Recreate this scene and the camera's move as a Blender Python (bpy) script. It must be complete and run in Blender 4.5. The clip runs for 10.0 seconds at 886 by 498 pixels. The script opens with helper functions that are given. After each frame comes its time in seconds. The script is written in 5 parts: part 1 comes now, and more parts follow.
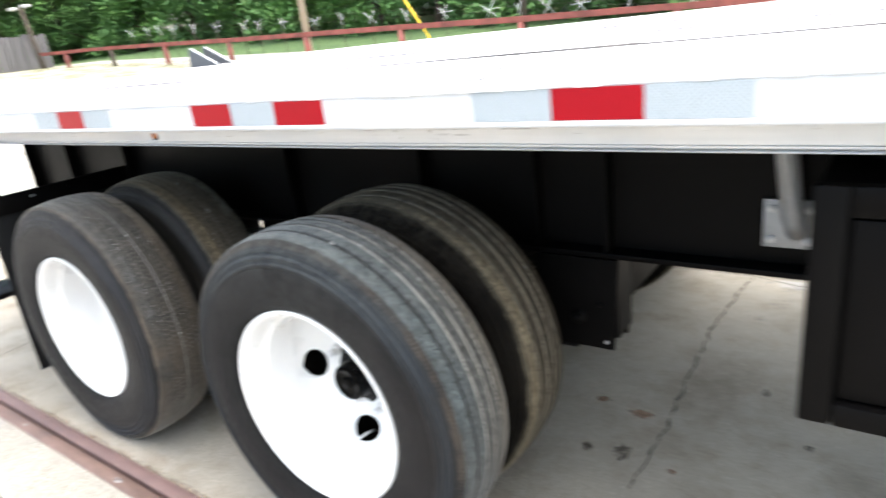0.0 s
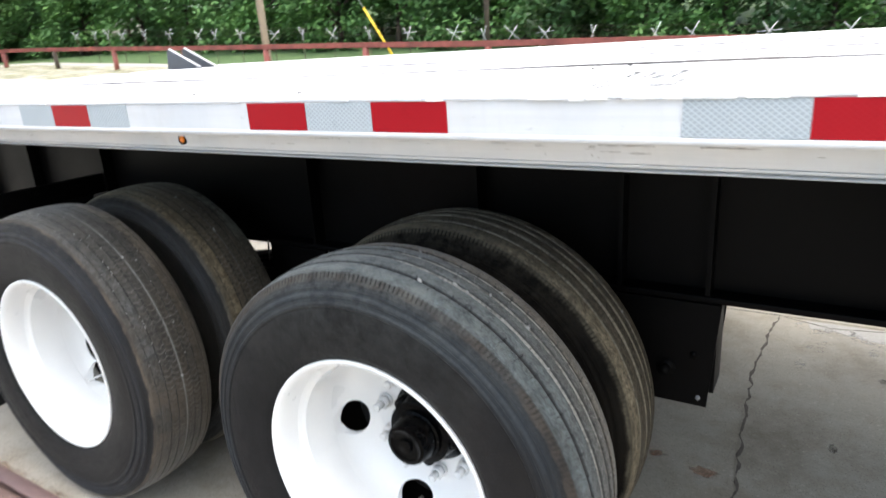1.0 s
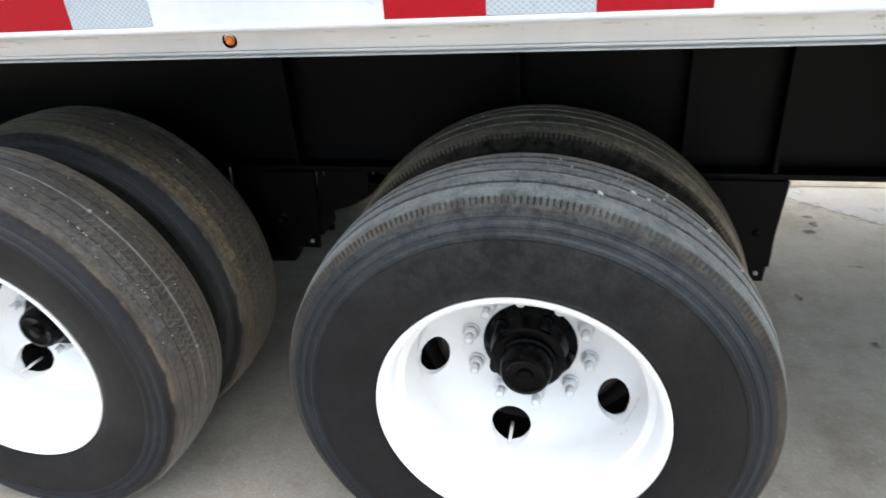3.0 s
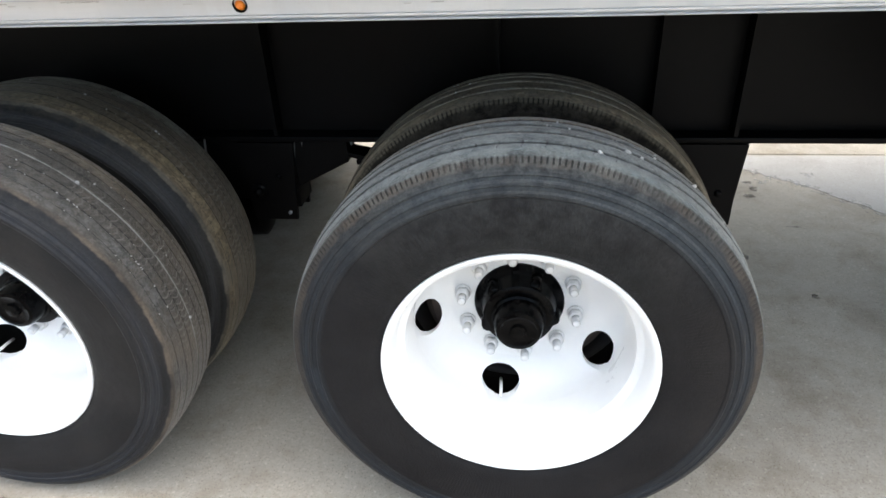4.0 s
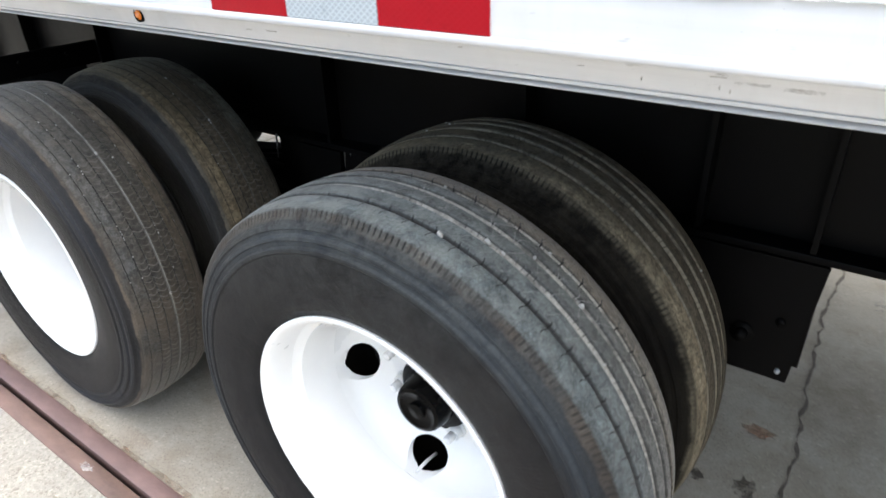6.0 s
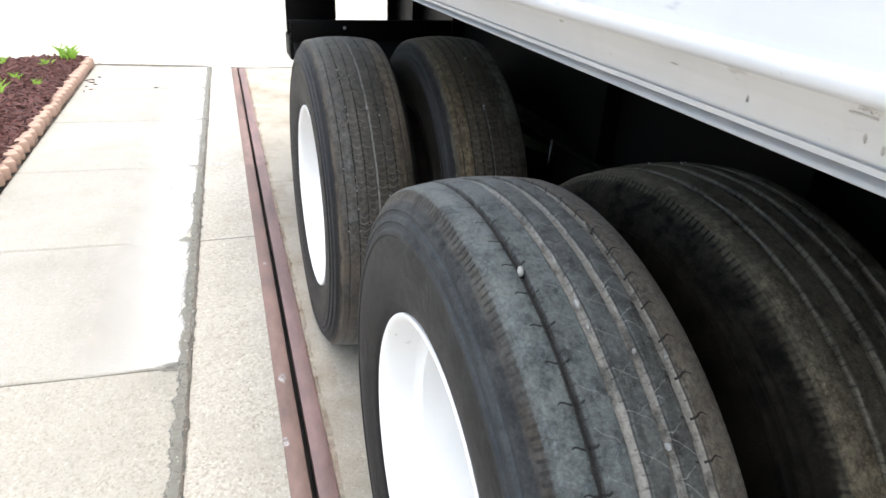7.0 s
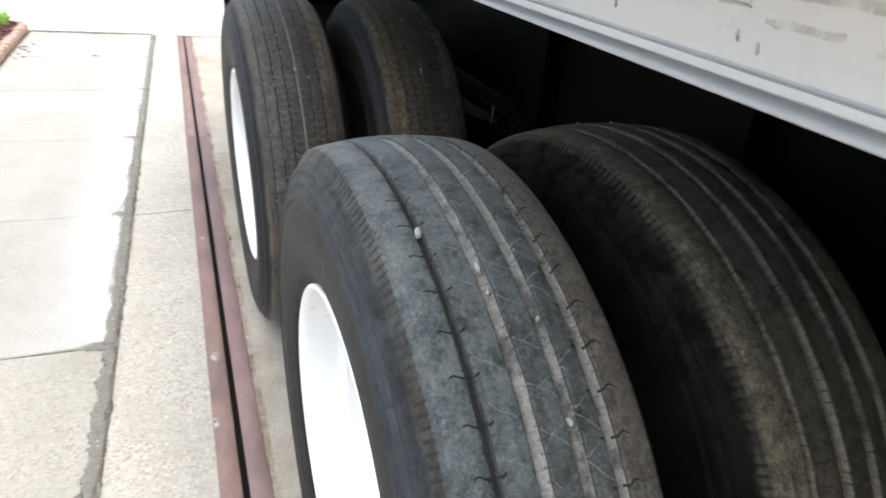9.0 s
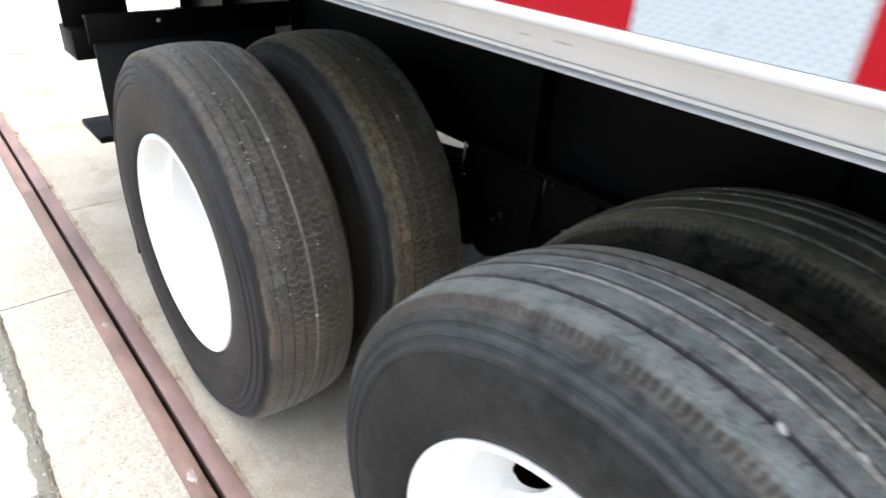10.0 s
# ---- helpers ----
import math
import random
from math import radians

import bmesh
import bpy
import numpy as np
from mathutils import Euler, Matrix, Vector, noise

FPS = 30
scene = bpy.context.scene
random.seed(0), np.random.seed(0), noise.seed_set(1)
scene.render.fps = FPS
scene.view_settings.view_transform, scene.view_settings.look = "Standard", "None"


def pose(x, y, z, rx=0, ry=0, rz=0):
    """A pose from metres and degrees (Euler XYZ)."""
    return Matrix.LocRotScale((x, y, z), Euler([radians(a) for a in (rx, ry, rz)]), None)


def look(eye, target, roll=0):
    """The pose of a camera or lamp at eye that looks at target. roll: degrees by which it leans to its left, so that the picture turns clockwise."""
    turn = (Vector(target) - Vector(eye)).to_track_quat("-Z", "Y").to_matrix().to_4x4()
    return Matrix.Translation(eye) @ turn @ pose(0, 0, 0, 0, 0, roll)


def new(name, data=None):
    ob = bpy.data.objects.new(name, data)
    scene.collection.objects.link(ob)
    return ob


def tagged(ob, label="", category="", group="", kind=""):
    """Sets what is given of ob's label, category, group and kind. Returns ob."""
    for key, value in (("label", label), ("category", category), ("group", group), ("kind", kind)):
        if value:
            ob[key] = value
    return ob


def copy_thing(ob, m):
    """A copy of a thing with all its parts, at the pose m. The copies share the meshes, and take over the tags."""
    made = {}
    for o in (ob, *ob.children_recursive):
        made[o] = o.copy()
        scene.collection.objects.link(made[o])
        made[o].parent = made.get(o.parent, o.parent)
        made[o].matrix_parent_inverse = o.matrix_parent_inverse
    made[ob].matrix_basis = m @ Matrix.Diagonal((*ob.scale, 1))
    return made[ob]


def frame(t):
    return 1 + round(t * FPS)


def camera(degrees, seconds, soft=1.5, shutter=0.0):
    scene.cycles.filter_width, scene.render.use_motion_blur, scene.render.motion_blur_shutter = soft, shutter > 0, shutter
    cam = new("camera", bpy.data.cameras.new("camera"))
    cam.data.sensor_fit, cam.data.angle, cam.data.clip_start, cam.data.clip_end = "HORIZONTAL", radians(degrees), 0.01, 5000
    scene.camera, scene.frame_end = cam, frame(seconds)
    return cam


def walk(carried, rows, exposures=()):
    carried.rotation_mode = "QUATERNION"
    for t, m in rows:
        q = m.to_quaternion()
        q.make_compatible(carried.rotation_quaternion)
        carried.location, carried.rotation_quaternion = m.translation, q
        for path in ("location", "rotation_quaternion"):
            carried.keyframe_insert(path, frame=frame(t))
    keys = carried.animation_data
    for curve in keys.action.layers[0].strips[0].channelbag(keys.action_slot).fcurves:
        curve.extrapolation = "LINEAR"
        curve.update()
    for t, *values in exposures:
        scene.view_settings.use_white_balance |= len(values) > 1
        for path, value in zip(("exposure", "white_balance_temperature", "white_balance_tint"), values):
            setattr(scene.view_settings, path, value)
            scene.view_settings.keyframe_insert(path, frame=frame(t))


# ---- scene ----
cam = camera(69.3, 10.0, soft=1.5, shutter=0.35)
PATH = [
    (0, (1.444, -0.964, 1.467), (0.312, 0.546, 0.806), -7.1),
    (0.2, (1.333, -0.953, 1.455), (0.087, 0.475, 0.816), -7.4),
    (0.5, (1.195, -0.926, 1.447), (-0.05, 0.519, 0.846), -7.0),
    (0.7, (1.119, -0.911, 1.438), (-0.034, 0.584, 0.779), -5.4),
    (1, (0.995, -0.915, 1.439), (-0.002, 0.707, 0.825), -3.7),
    (1.2, (0.892, -0.944, 1.46), (-0.043, 0.726, 0.881), -4.6),
    (1.5, (0.77, -0.987, 1.462), (-0.037, 0.736, 0.847), -3.9),
    (1.7, (0.711, -0.987, 1.46), (-0.033, 0.751, 0.808), -2.6),
    (2, (0.612, -0.971, 1.43), (-0.107, 0.768, 0.751), -2.4),
    (2.2, (0.533, -0.952, 1.42), (-0.151, 0.79, 0.716), -5.0),
    (2.5, (0.435, -0.931, 1.414), (-0.186, 0.822, 0.68), -4.6),
    (2.7, (0.39, -0.929, 1.421), (-0.133, 0.84, 0.649), -3.4),
    (3, (0.305, -0.954, 1.439), (-0.128, 0.755, 0.495), -4.2),
    (3.2, (0.276, -0.979, 1.421), (-0.013, 0.757, 0.471), -2.6),
    (4.3, (0.17, -1.058, 1.445), (-0.063, 0.643, 0.42), -2.7),
    (4.5, (0.204, -1.069, 1.438), (-0.198, 0.649, 0.497), -2.6),
    (4.7, (0.293, -1.048, 1.45), (-0.13, 0.672, 0.522), -6.7),
    (5, (0.462, -0.977, 1.448), (-0.135, 0.651, 0.452), -10.6),
    (5.2, (0.55, -0.932, 1.445), (-0.131, 0.686, 0.486), -7.4),
    (6.3, (0.857, -0.458, 1.418), (-0.344, 0.836, 0.479), -3.5),
    (6.5, (0.861, -0.377, 1.404), (-0.505, 0.775, 0.505), -4.2),
    (6.7, (0.872, -0.311, 1.368), (-0.688, 0.571, 0.481), -1.0),
    (7, (0.894, -0.224, 1.336), (-0.783, 0.385, 0.433), 3.0),
    (7.2, (0.889, -0.184, 1.314), (-0.803, 0.386, 0.414), 2.4),
    (7.5, (0.886, -0.14, 1.285), (-0.795, 0.44, 0.37), 2.6),
    (8, (0.89, -0.119, 1.273), (-0.803, 0.422, 0.357), 1.8),
    (8.5, (0.896, -0.125, 1.274), (-0.763, 0.442, 0.311), 2.2),
    (8.7, (0.887, -0.119, 1.279), (-0.748, 0.502, 0.31), 2.8),
    (9, (0.869, -0.132, 1.292), (-0.738, 0.572, 0.333), 4.4),
    (9.2, (0.834, -0.162, 1.311), (-0.663, 0.701, 0.304), 4.0),
    (9.5, (0.71, -0.271, 1.348), (-0.718, 0.698, 0.336), 0.9),
    (9.6, (0.653, -0.301, 1.345), (-0.738, 0.734, 0.348), 1.5),
    (9.8, (0.546, -0.369, 1.371), (-0.78, 0.776, 0.408), 1.9),
    (10, (0.432, -0.419, 1.385), (-0.862, 0.733, 0.386), 3.4),
]
walk(cam, [(t, look(eye, target, roll)) for t, eye, target, roll in PATH], [(0.0, 2.33, 6700, 6), (0.5, 2.09, 6650, 6), (1.0, 1.95, 6650, 6), (2.5, 1.95, 6600, 6), (3.2, 2.10, 6600, 6), (4.3, 2.09, 6650, 6), (5.2, 2.06, 6650, 6), (6.4, 2.04, 6550, 6), (7.0, 1.94, 6550, 6), (7.5, 1.77, 6550, 6), (8.6, 1.71, 6500, 6), (9.5, 2.24, 6600, 6), (10.0, 2.28, 6650, 6)])
SKY, SUN = 0.12, 1.5

# ---------------------------------------------------------------- light
world = bpy.data.worlds.new("overcast_sky")
world.use_nodes = True
scene.world = world
wn = world.node_tree
sky = wn.nodes.new("ShaderNodeTexSky")
sky.sky_type, sky.sun_disc = "NISHITA", False
sky.sun_elevation, sky.sun_rotation = radians(77), radians(63)
sky.dust_density, sky.air_density, sky.ozone_density = 4.0, 1.0, 0.6
wn.links.new(sky.outputs[0], wn.nodes["Background"].inputs[0])
wn.nodes["Background"].inputs[1].default_value = SKY

sun_data = bpy.data.lights.new("sun", "SUN")
sun_data.energy, sun_data.angle, sun_data.color = SUN, radians(120), (1.0, 0.98, 0.95)
sun = new("sun", sun_data)
sun.matrix_basis = look((0, 0, 30), (-6, -3, 0))


# ---------------------------------------------------------------- materials
class Nodes:
    """A small shorthand for building one material's node tree."""

    def __init__(self, name):
        self.mat = bpy.data.materials.new(name)
        self.mat.use_nodes = True
        self.t = self.mat.node_tree
        self.bsdf = self.t.nodes["Principled BSDF"]
        self.co = self.t.nodes.new("ShaderNodeTexCoord").outputs["Object"]

    def put(self, socket, value):
        if isinstance(value, bpy.types.NodeSocket):
            self.t.links.new(value, socket)
        elif isinstance(value, tuple) and len(value) == 3 and socket.type == "RGBA":
            socket.default_value = (*value, 1)
        else:
            socket.default_value = value

    def set(self, **kw):
        for k, v in kw.items():
            self.put(self.bsdf.inputs[k.replace("_", " ")], v)
        return self

    def noise(self, scale, detail=4, rough=0.6, co=None, stretch=None):
        n = self.t.nodes.new("ShaderNodeTexNoise")
        n.inputs["Scale"].default_value, n.inputs["Detail"].default_value, n.inputs["Roughness"].default_value = scale, detail, rough
        self.put(n.inputs["Vector"], self.scaled(co or self.co, stretch) if stretch else (co or self.co))
        return n.outputs["Fac"]

    def scaled(self, co, s):
        n = self.t.nodes.new("ShaderNodeVectorMath")
        n.operation = "MULTIPLY"
        self.put(n.inputs[0], co)
        n.inputs[1].default_value = s
        return n.outputs[0]

    def cells(self, scale, feature="DISTANCE_TO_EDGE", co=None, randomness=1.0):
        n = self.t.nodes.new("ShaderNodeTexVoronoi")
        n.feature = feature
        n.inputs["Scale"].default_value, n.inputs["Randomness"].default_value = scale, randomness
        self.put(n.inputs["Vector"], co or self.co)
        return n.outputs["Distance"]

    def ramp(self, fac, *stops):
        n = self.t.nodes.new("ShaderNodeValToRGB")
        e = n.color_ramp.elements
        while len(e) < len(stops):
            e.new(0.5)
        for el, (p, c) in zip(e, stops):
            el.position = p
            el.color = (*c, 1) if isinstance(c, tuple) else (c, c, c, 1)
        self.put(n.inputs[0], fac)
        return n.outputs[0]

    def mix(self, fac, a, b, blend="MIX"):
        n = self.t.nodes.new("ShaderNodeMix")
        n.data_type, n.blend_type = "RGBA", blend
        self.put(n.inputs[0], fac)
        self.put(n.inputs[6], a)
        self.put(n.inputs[7], b)
        return n.outputs[2]

    def math(self, op, a, b=0.0, c=0.0):
        n = self.t.nodes.new("ShaderNodeMath")
        n.operation = op
        for s, v in zip(n.inputs, (a, b, c)):
            self.put(s, v)
        return n.outputs[0]

    def xyz(self, co=None):
        n = self.t.nodes.new("ShaderNodeSeparateXYZ")
        self.put(n.inputs[0], co or self.co)
        return n.outputs

    def vec(self, x, y, z):
        n = self.t.nodes.new("ShaderNodeCombineXYZ")
        for s, v in zip(n.inputs, (x, y, z)):
            self.put(s, v)
        return n.outputs[0]

    def random(self):
        return self.t.nodes.new("ShaderNodeObjectInfo").outputs["Random"]

    def bump(self, height, strength=0.3, distance=0.01):
        n = self.t.nodes.new("ShaderNodeBump")
        n.inputs["Strength"].default_value, n.inputs["Distance"].default_value = strength, distance
        self.put(n.inputs["Height"], height)
        self.put(self.bsdf.inputs["Normal"], n.outputs[0])
        return self


def plain(name, colour, rough=0.5, metal=0.0, vary=0.25, scale=8.0, bump=0.1, fine=90.0, stretch=None, gloss=0.5):
    """A painted or cast surface with stains at a large scale and grain at a small one."""
    m = Nodes(name)
    lo = tuple(c * (1 - vary) for c in colour)
    hi = tuple(min(1, c * (1 + vary)) for c in colour)
    big = m.noise(scale, 5, 0.65, stretch=stretch)
    small = m.noise(fine, 3, 0.6, stretch=stretch)
    col = m.ramp(big, (0.3, lo), (0.7, hi))
    col = m.mix(m.math("MULTIPLY", small, 0.35), col, lo)
    m.set(Base_Color=col, Metallic=metal, Specular_IOR_Level=gloss, Roughness=m.ramp(big, (0.3, max(0.05, rough - 0.1)), (0.7, min(1, rough + 0.1))))
    if bump:
        m.bump(small, bump, 0.003)
    return m.mat


def concrete(name, colour, coarse=1.0, stain=(0.30, 0.26, 0.20), grit_amount=0.6, grain=0.40, blotch=1.0):
    m = Nodes(name)
    big = m.noise(0.9, 6, 0.6)
    mid = m.noise(7, 6, 0.7)
    grit = m.noise(140, 3, 0.7)
    specks = m.cells(150 * coarse, "F1")
    lo = tuple(c * 0.85 for c in colour)
    col = m.ramp(big, (0.35, lo), (0.65, colour))
    col = m.mix(m.ramp(mid, (0.52, 0.0), (0.75, 0.5 * blotch)), col, stain)
    col = m.mix(m.ramp(grit, (0.36, grain), (0.58, 0.0)), col, tuple(c * 0.55 for c in colour))
    col = m.mix(m.ramp(m.noise(45 * coarse, 4, 0.75), (0.36, grain), (0.50, 0.0)), col, tuple(c * 0.66 for c in colour))
    col = m.mix(m.ramp(m.noise(70 * coarse, 2, 0.6), (0.62, 0.0), (0.70, 0.5)), col, tuple(min(0.85, c * 1.35) for c in colour))
    col = m.mix(m.ramp(specks, (0.14, 0.7), (0.26, 0.0)), col, tuple(c * 0.55 for c in stain))
    stone = m.t.nodes.new("ShaderNodeTexVoronoi")
    stone.inputs["Scale"].default_value = 150 * coarse
    m.put(stone.inputs["Vector"], m.co)
    pick = m.xyz(stone.outputs["Color"])[0]
    col = m.mix(m.math("MULTIPLY", m.ramp(m.noise(5, 4, 0.7), (0.35, 0.35), (0.6, 1.0)), grit_amount), col, m.mix(1.0, col, m.ramp(pick, (0.0, (0.50, 0.46, 0.40)), (0.3, (0.85, 0.83, 0.80)), (0.7, (1.03, 1.02, 1.0)), (1.0, (1.28, 1.25, 1.2))), "MULTIPLY"))
    col = m.mix(blotch, col, m.ramp(m.noise(2.6, 6, 0.68), (0.34, (0.72, 0.69, 0.64)), (0.52, (1.0, 1.0, 1.0)), (0.68, (1.10, 1.09, 1.07))), "MULTIPLY")
    tone = m.ramp(m.random(), (0.0, 0.95), (1.0, 1.0))
    col = m.mix(1.0, col, tone, "MULTIPLY")
    m.set(Base_Color=col, Roughness=0.9)
    m.bump(m.math("ADD", grit, m.math("MULTIPLY", mid, 1.5)), 0.35, 0.003)
    return m.mat


def stain(name, colour, lo, hi, scale, most, stretch=None):
    """A thin deposit that thins out raggedly into the surface below."""
    m = Nodes(name)
    cover = m.math("ADD", m.math("MULTIPLY", m.noise(scale, 5, 0.7, stretch=stretch), 0.7), m.math("MULTIPLY", m.noise(scale * 7, 3, 0.7), 0.3))
    col = m.mix(m.noise(scale * 5, 3), tuple(c * 0.7 for c in colour), tuple(min(1, c * 1.25) for c in colour))
    m.set(Base_Color=col, Roughness=0.92, Alpha=m.ramp(cover, (lo, 0.0), (hi, most)))
    return m.mat


def strip_stain(name, colour, base, slope, at, most, scale, ragged):
    """A strip of deposit or plain tint along the line y = base + slope * x; at lists (distance from the line, cover).
    """
    m = Nodes(name)
    x, y, z = m.xyz()
    off = m.math("SUBTRACT", m.math("SUBTRACT", y, base), m.math("MULTIPLY", x, slope))
    off = m.math("ADD", off, m.math("MULTIPLY", m.math("SUBTRACT", m.noise(scale, 5, 0.65), 0.5), ragged))
    lo, hi = at[0][0], at[-1][0]
    cover = m.ramp(m.math("DIVIDE", m.math("SUBTRACT", off, lo), hi - lo), *[((d - lo) / (hi - lo), c) for d, c in at])
    cover = m.math("MULTIPLY", cover, m.ramp(m.noise(scale * 4, 4, 0.7), (0.30, most * 0.7), (0.55, most)))
    col = m.mix(m.noise(60, 4, 0.7), tuple(c * 0.7 for c in colour), tuple(min(1, c * 1.3) for c in colour))
    m.set(Base_Color=col, Roughness=0.92, Alpha=cover)
    return m.mat


def rubber(name, side, sheen, ribs, fill, dust, dust_amount, ticks, grooves, cracks, bloom, gloss, top_tint):
    """Worn tyre rubber about the object's y axis: side and sheen tint the wall, ribs run across the tread."""
    m = Nodes(name)
    x, y, z = m.xyz()
    radius = m.math("SQRT", m.math("ADD", m.math("MULTIPLY", x, x), m.math("MULTIPLY", z, z)))
    turn = m.math("ARCTAN2", z, x)
    along = m.math("MULTIPLY", turn, 0.52)
    big = m.noise(6, 5, 0.65)
    mottle = m.noise(42, 6, 0.78)
    fine = m.noise(210, 3, 0.75)
    drag = m.noise(16, 4, 0.65, m.vec(m.math("MULTIPLY", along, 0.14), m.math("MULTIPLY", y, 2.6), m.math("MULTIPLY", radius, 1.2)))
    across = m.math("MULTIPLY_ADD", y, 1 / 0.28, 0.5)
    # wall: smooth dark rubber; a greyer band paints sheen over the mould rings below the shoulder
    wall = m.ramp(big, (0.3, tuple(c * 0.75 for c in side)), (0.7, tuple(c * 1.3 for c in side)))
    band = m.math("MULTIPLY", m.ramp(radius, (0.0, 0.0), (0.432, 0.0), (0.446, 0.8), (0.47, 1.0), (0.488, 0.35)), m.ramp(drag, (0.35, 0.25), (0.62, 1.0)))
    wall = m.mix(band, wall, sheen)
    spread = m.math("MULTIPLY", m.ramp(m.noise(3.2, 3), (0.46, 0.0), (0.62, 0.14)), m.ramp(radius, (0.0, 0.0), (0.33, 0.4), (0.5, 1.0)))
    wall = m.mix(spread, wall, tuple(c * 0.42 for c in dust))
    # tread: one tint a rib, mottled by wear
    stops, last = [], None
    for u, tone in ribs:
        p = u / 0.28 + 0.5
        if last:
            stops.append((p - 0.004, last))
        stops.append((p + 0.004, tone))
        last = tone
    worn = m.ramp(across, *stops)
    wear = m.math("ADD", m.math("MULTIPLY", mottle, 0.55), m.math("MULTIPLY", drag, 0.45))
    worn = m.mix(1.0, worn, m.ramp(wear, (0.36, 0.36), (0.5, 0.95), (0.64, 1.75)), "MULTIPLY")
    worn = m.mix(1.0, worn, m.ramp(m.noise(230, 4, 0.8), (0.34, 0.80), (0.5, 1.0), (0.66, 1.22)), "MULTIPLY")
    worn = m.mix(1.0, worn, m.ramp(m.noise(80, 4, 0.7), (0.40, 0.55), (0.5, 1.0), (0.60, 1.3)), "MULTIPLY")
    worn = m.mix(m.ramp(m.cells(95, "F1"), (0.06, 0.6), (0.16, 0.0)), worn, (0.014, 0.014, 0.014))
    worn = m.mix(m.math("MULTIPLY", m.ramp(m.noise(15, 6, 0.75), (0.53, 0.0), (0.68, 0.55)), dust_amount), worn, tuple(c * 0.75 for c in dust))
    if cracks == "fine":
        low = m.math("MULTIPLY", m.ramp(m.math("SINE", turn), (0.05, 1.0), (0.75, 0.0)), m.ramp(m.noise(11, 5, 0.7), (0.36, 0.1), (0.60, 0.8)))
        worn = m.mix(low, worn, tuple(c * 0.8 for c in dust))
    net = m.math("MULTIPLY", m.ramp(m.cells(62), (0.0, 1.0), (0.035, 0.0)), m.ramp(m.noise(17, 4, 0.7), (0.47, 0.0), (0.60, 0.7)))
    worn = m.mix(net, worn, (0.016, 0.016, 0.016))
    chalk = m.math("MULTIPLY", m.ramp(m.noise(105, 3, 0.75), (0.60, 0.0), (0.68, 0.6)), m.ramp(m.noise(21, 3, 0.7), (0.42, 0.1), (0.60, 1.0)))
    worn = m.mix(chalk, worn, (0.17, 0.165, 0.155) if dust_amount < 0.6 else dust)
    tread = m.ramp(radius, (0.0, 0.0), (0.5045, 0.0), (0.5085, 1.0))
    col = m.mix(tread, wall, worn)
    # dust rubbed onto the shoulder
    edge = {"zigzag": 0.4955 if bloom[2] == 0.0 else 0.490}.get(cracks, 0.4965)
    ragged = m.math("ADD", radius, m.math("MULTIPLY", m.math("SUBTRACT", m.noise(24, 4, 0.7), 0.5), 0.014))
    ring = m.math("MULTIPLY", m.ramp(ragged, (0.0, 0.0), (edge, 0.0), (edge + 0.003, 1.0), (0.503, 1.0), (0.510, 0.0)), m.ramp(m.noise(6, 4, 0.7), (0.34, 0.15 * dust_amount), (0.56, dust_amount)))
    col = m.mix(ring, col, dust)
    # lighter tint towards the tyre's top paints in the sky's light there
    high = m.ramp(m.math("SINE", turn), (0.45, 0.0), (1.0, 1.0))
    top_light = m.math("MULTIPLY", m.math("MULTIPLY", high, m.ramp(radius, (0.0, 0.0), (0.42, 0.10), (0.490, 0.25), (0.506, 0.40), (0.5095, 1.0))), m.ramp(m.noise(26, 6, 0.75), (0.40, 0.08), (0.60, 0.92)))
    col = m.mix(top_light, col, m.mix(m.ramp(across, (0.66, 0.0), (0.76, 1.0)), top_tint, tuple(min(0.3, c * 1.9) for c in dust)))
    if ticks:
        slot = m.math("LESS_THAN", m.math("FRACT", m.math("MULTIPLY_ADD", turn, ticks / (2 * math.pi), 500.1)), 0.36)
        slot = m.math("MULTIPLY", slot, m.ramp(radius, (0.0, 0.0), (0.4945, 0.0), (0.4960, 0.80), (0.5066, 0.80), (0.5080, 0.0)))
        slot = m.math("MULTIPLY", slot, m.ramp(m.noise(7, 4, 0.7), (0.38, 0.25), (0.56, 1.0)))
        slot = m.math("MULTIPLY", slot, m.ramp(m.math("SINE", turn), (0.15, 0.2), (0.55, 1.0)))
        col = m.mix(slot, col, (0.008, 0.008, 0.008))
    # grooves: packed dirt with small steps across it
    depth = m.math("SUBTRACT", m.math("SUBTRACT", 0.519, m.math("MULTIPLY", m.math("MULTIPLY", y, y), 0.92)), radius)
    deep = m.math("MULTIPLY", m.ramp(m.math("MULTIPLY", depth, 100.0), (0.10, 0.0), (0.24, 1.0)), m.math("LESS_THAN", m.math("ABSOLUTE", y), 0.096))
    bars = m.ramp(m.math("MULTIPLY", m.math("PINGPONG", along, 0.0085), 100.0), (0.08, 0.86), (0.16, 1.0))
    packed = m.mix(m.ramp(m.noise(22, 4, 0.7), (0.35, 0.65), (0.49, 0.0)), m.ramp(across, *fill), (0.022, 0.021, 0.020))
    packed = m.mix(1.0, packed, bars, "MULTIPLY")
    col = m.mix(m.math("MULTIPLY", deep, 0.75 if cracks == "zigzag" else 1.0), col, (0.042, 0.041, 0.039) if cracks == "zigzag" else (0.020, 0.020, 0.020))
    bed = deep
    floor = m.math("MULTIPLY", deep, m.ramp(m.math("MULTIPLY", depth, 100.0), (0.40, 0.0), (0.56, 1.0)))
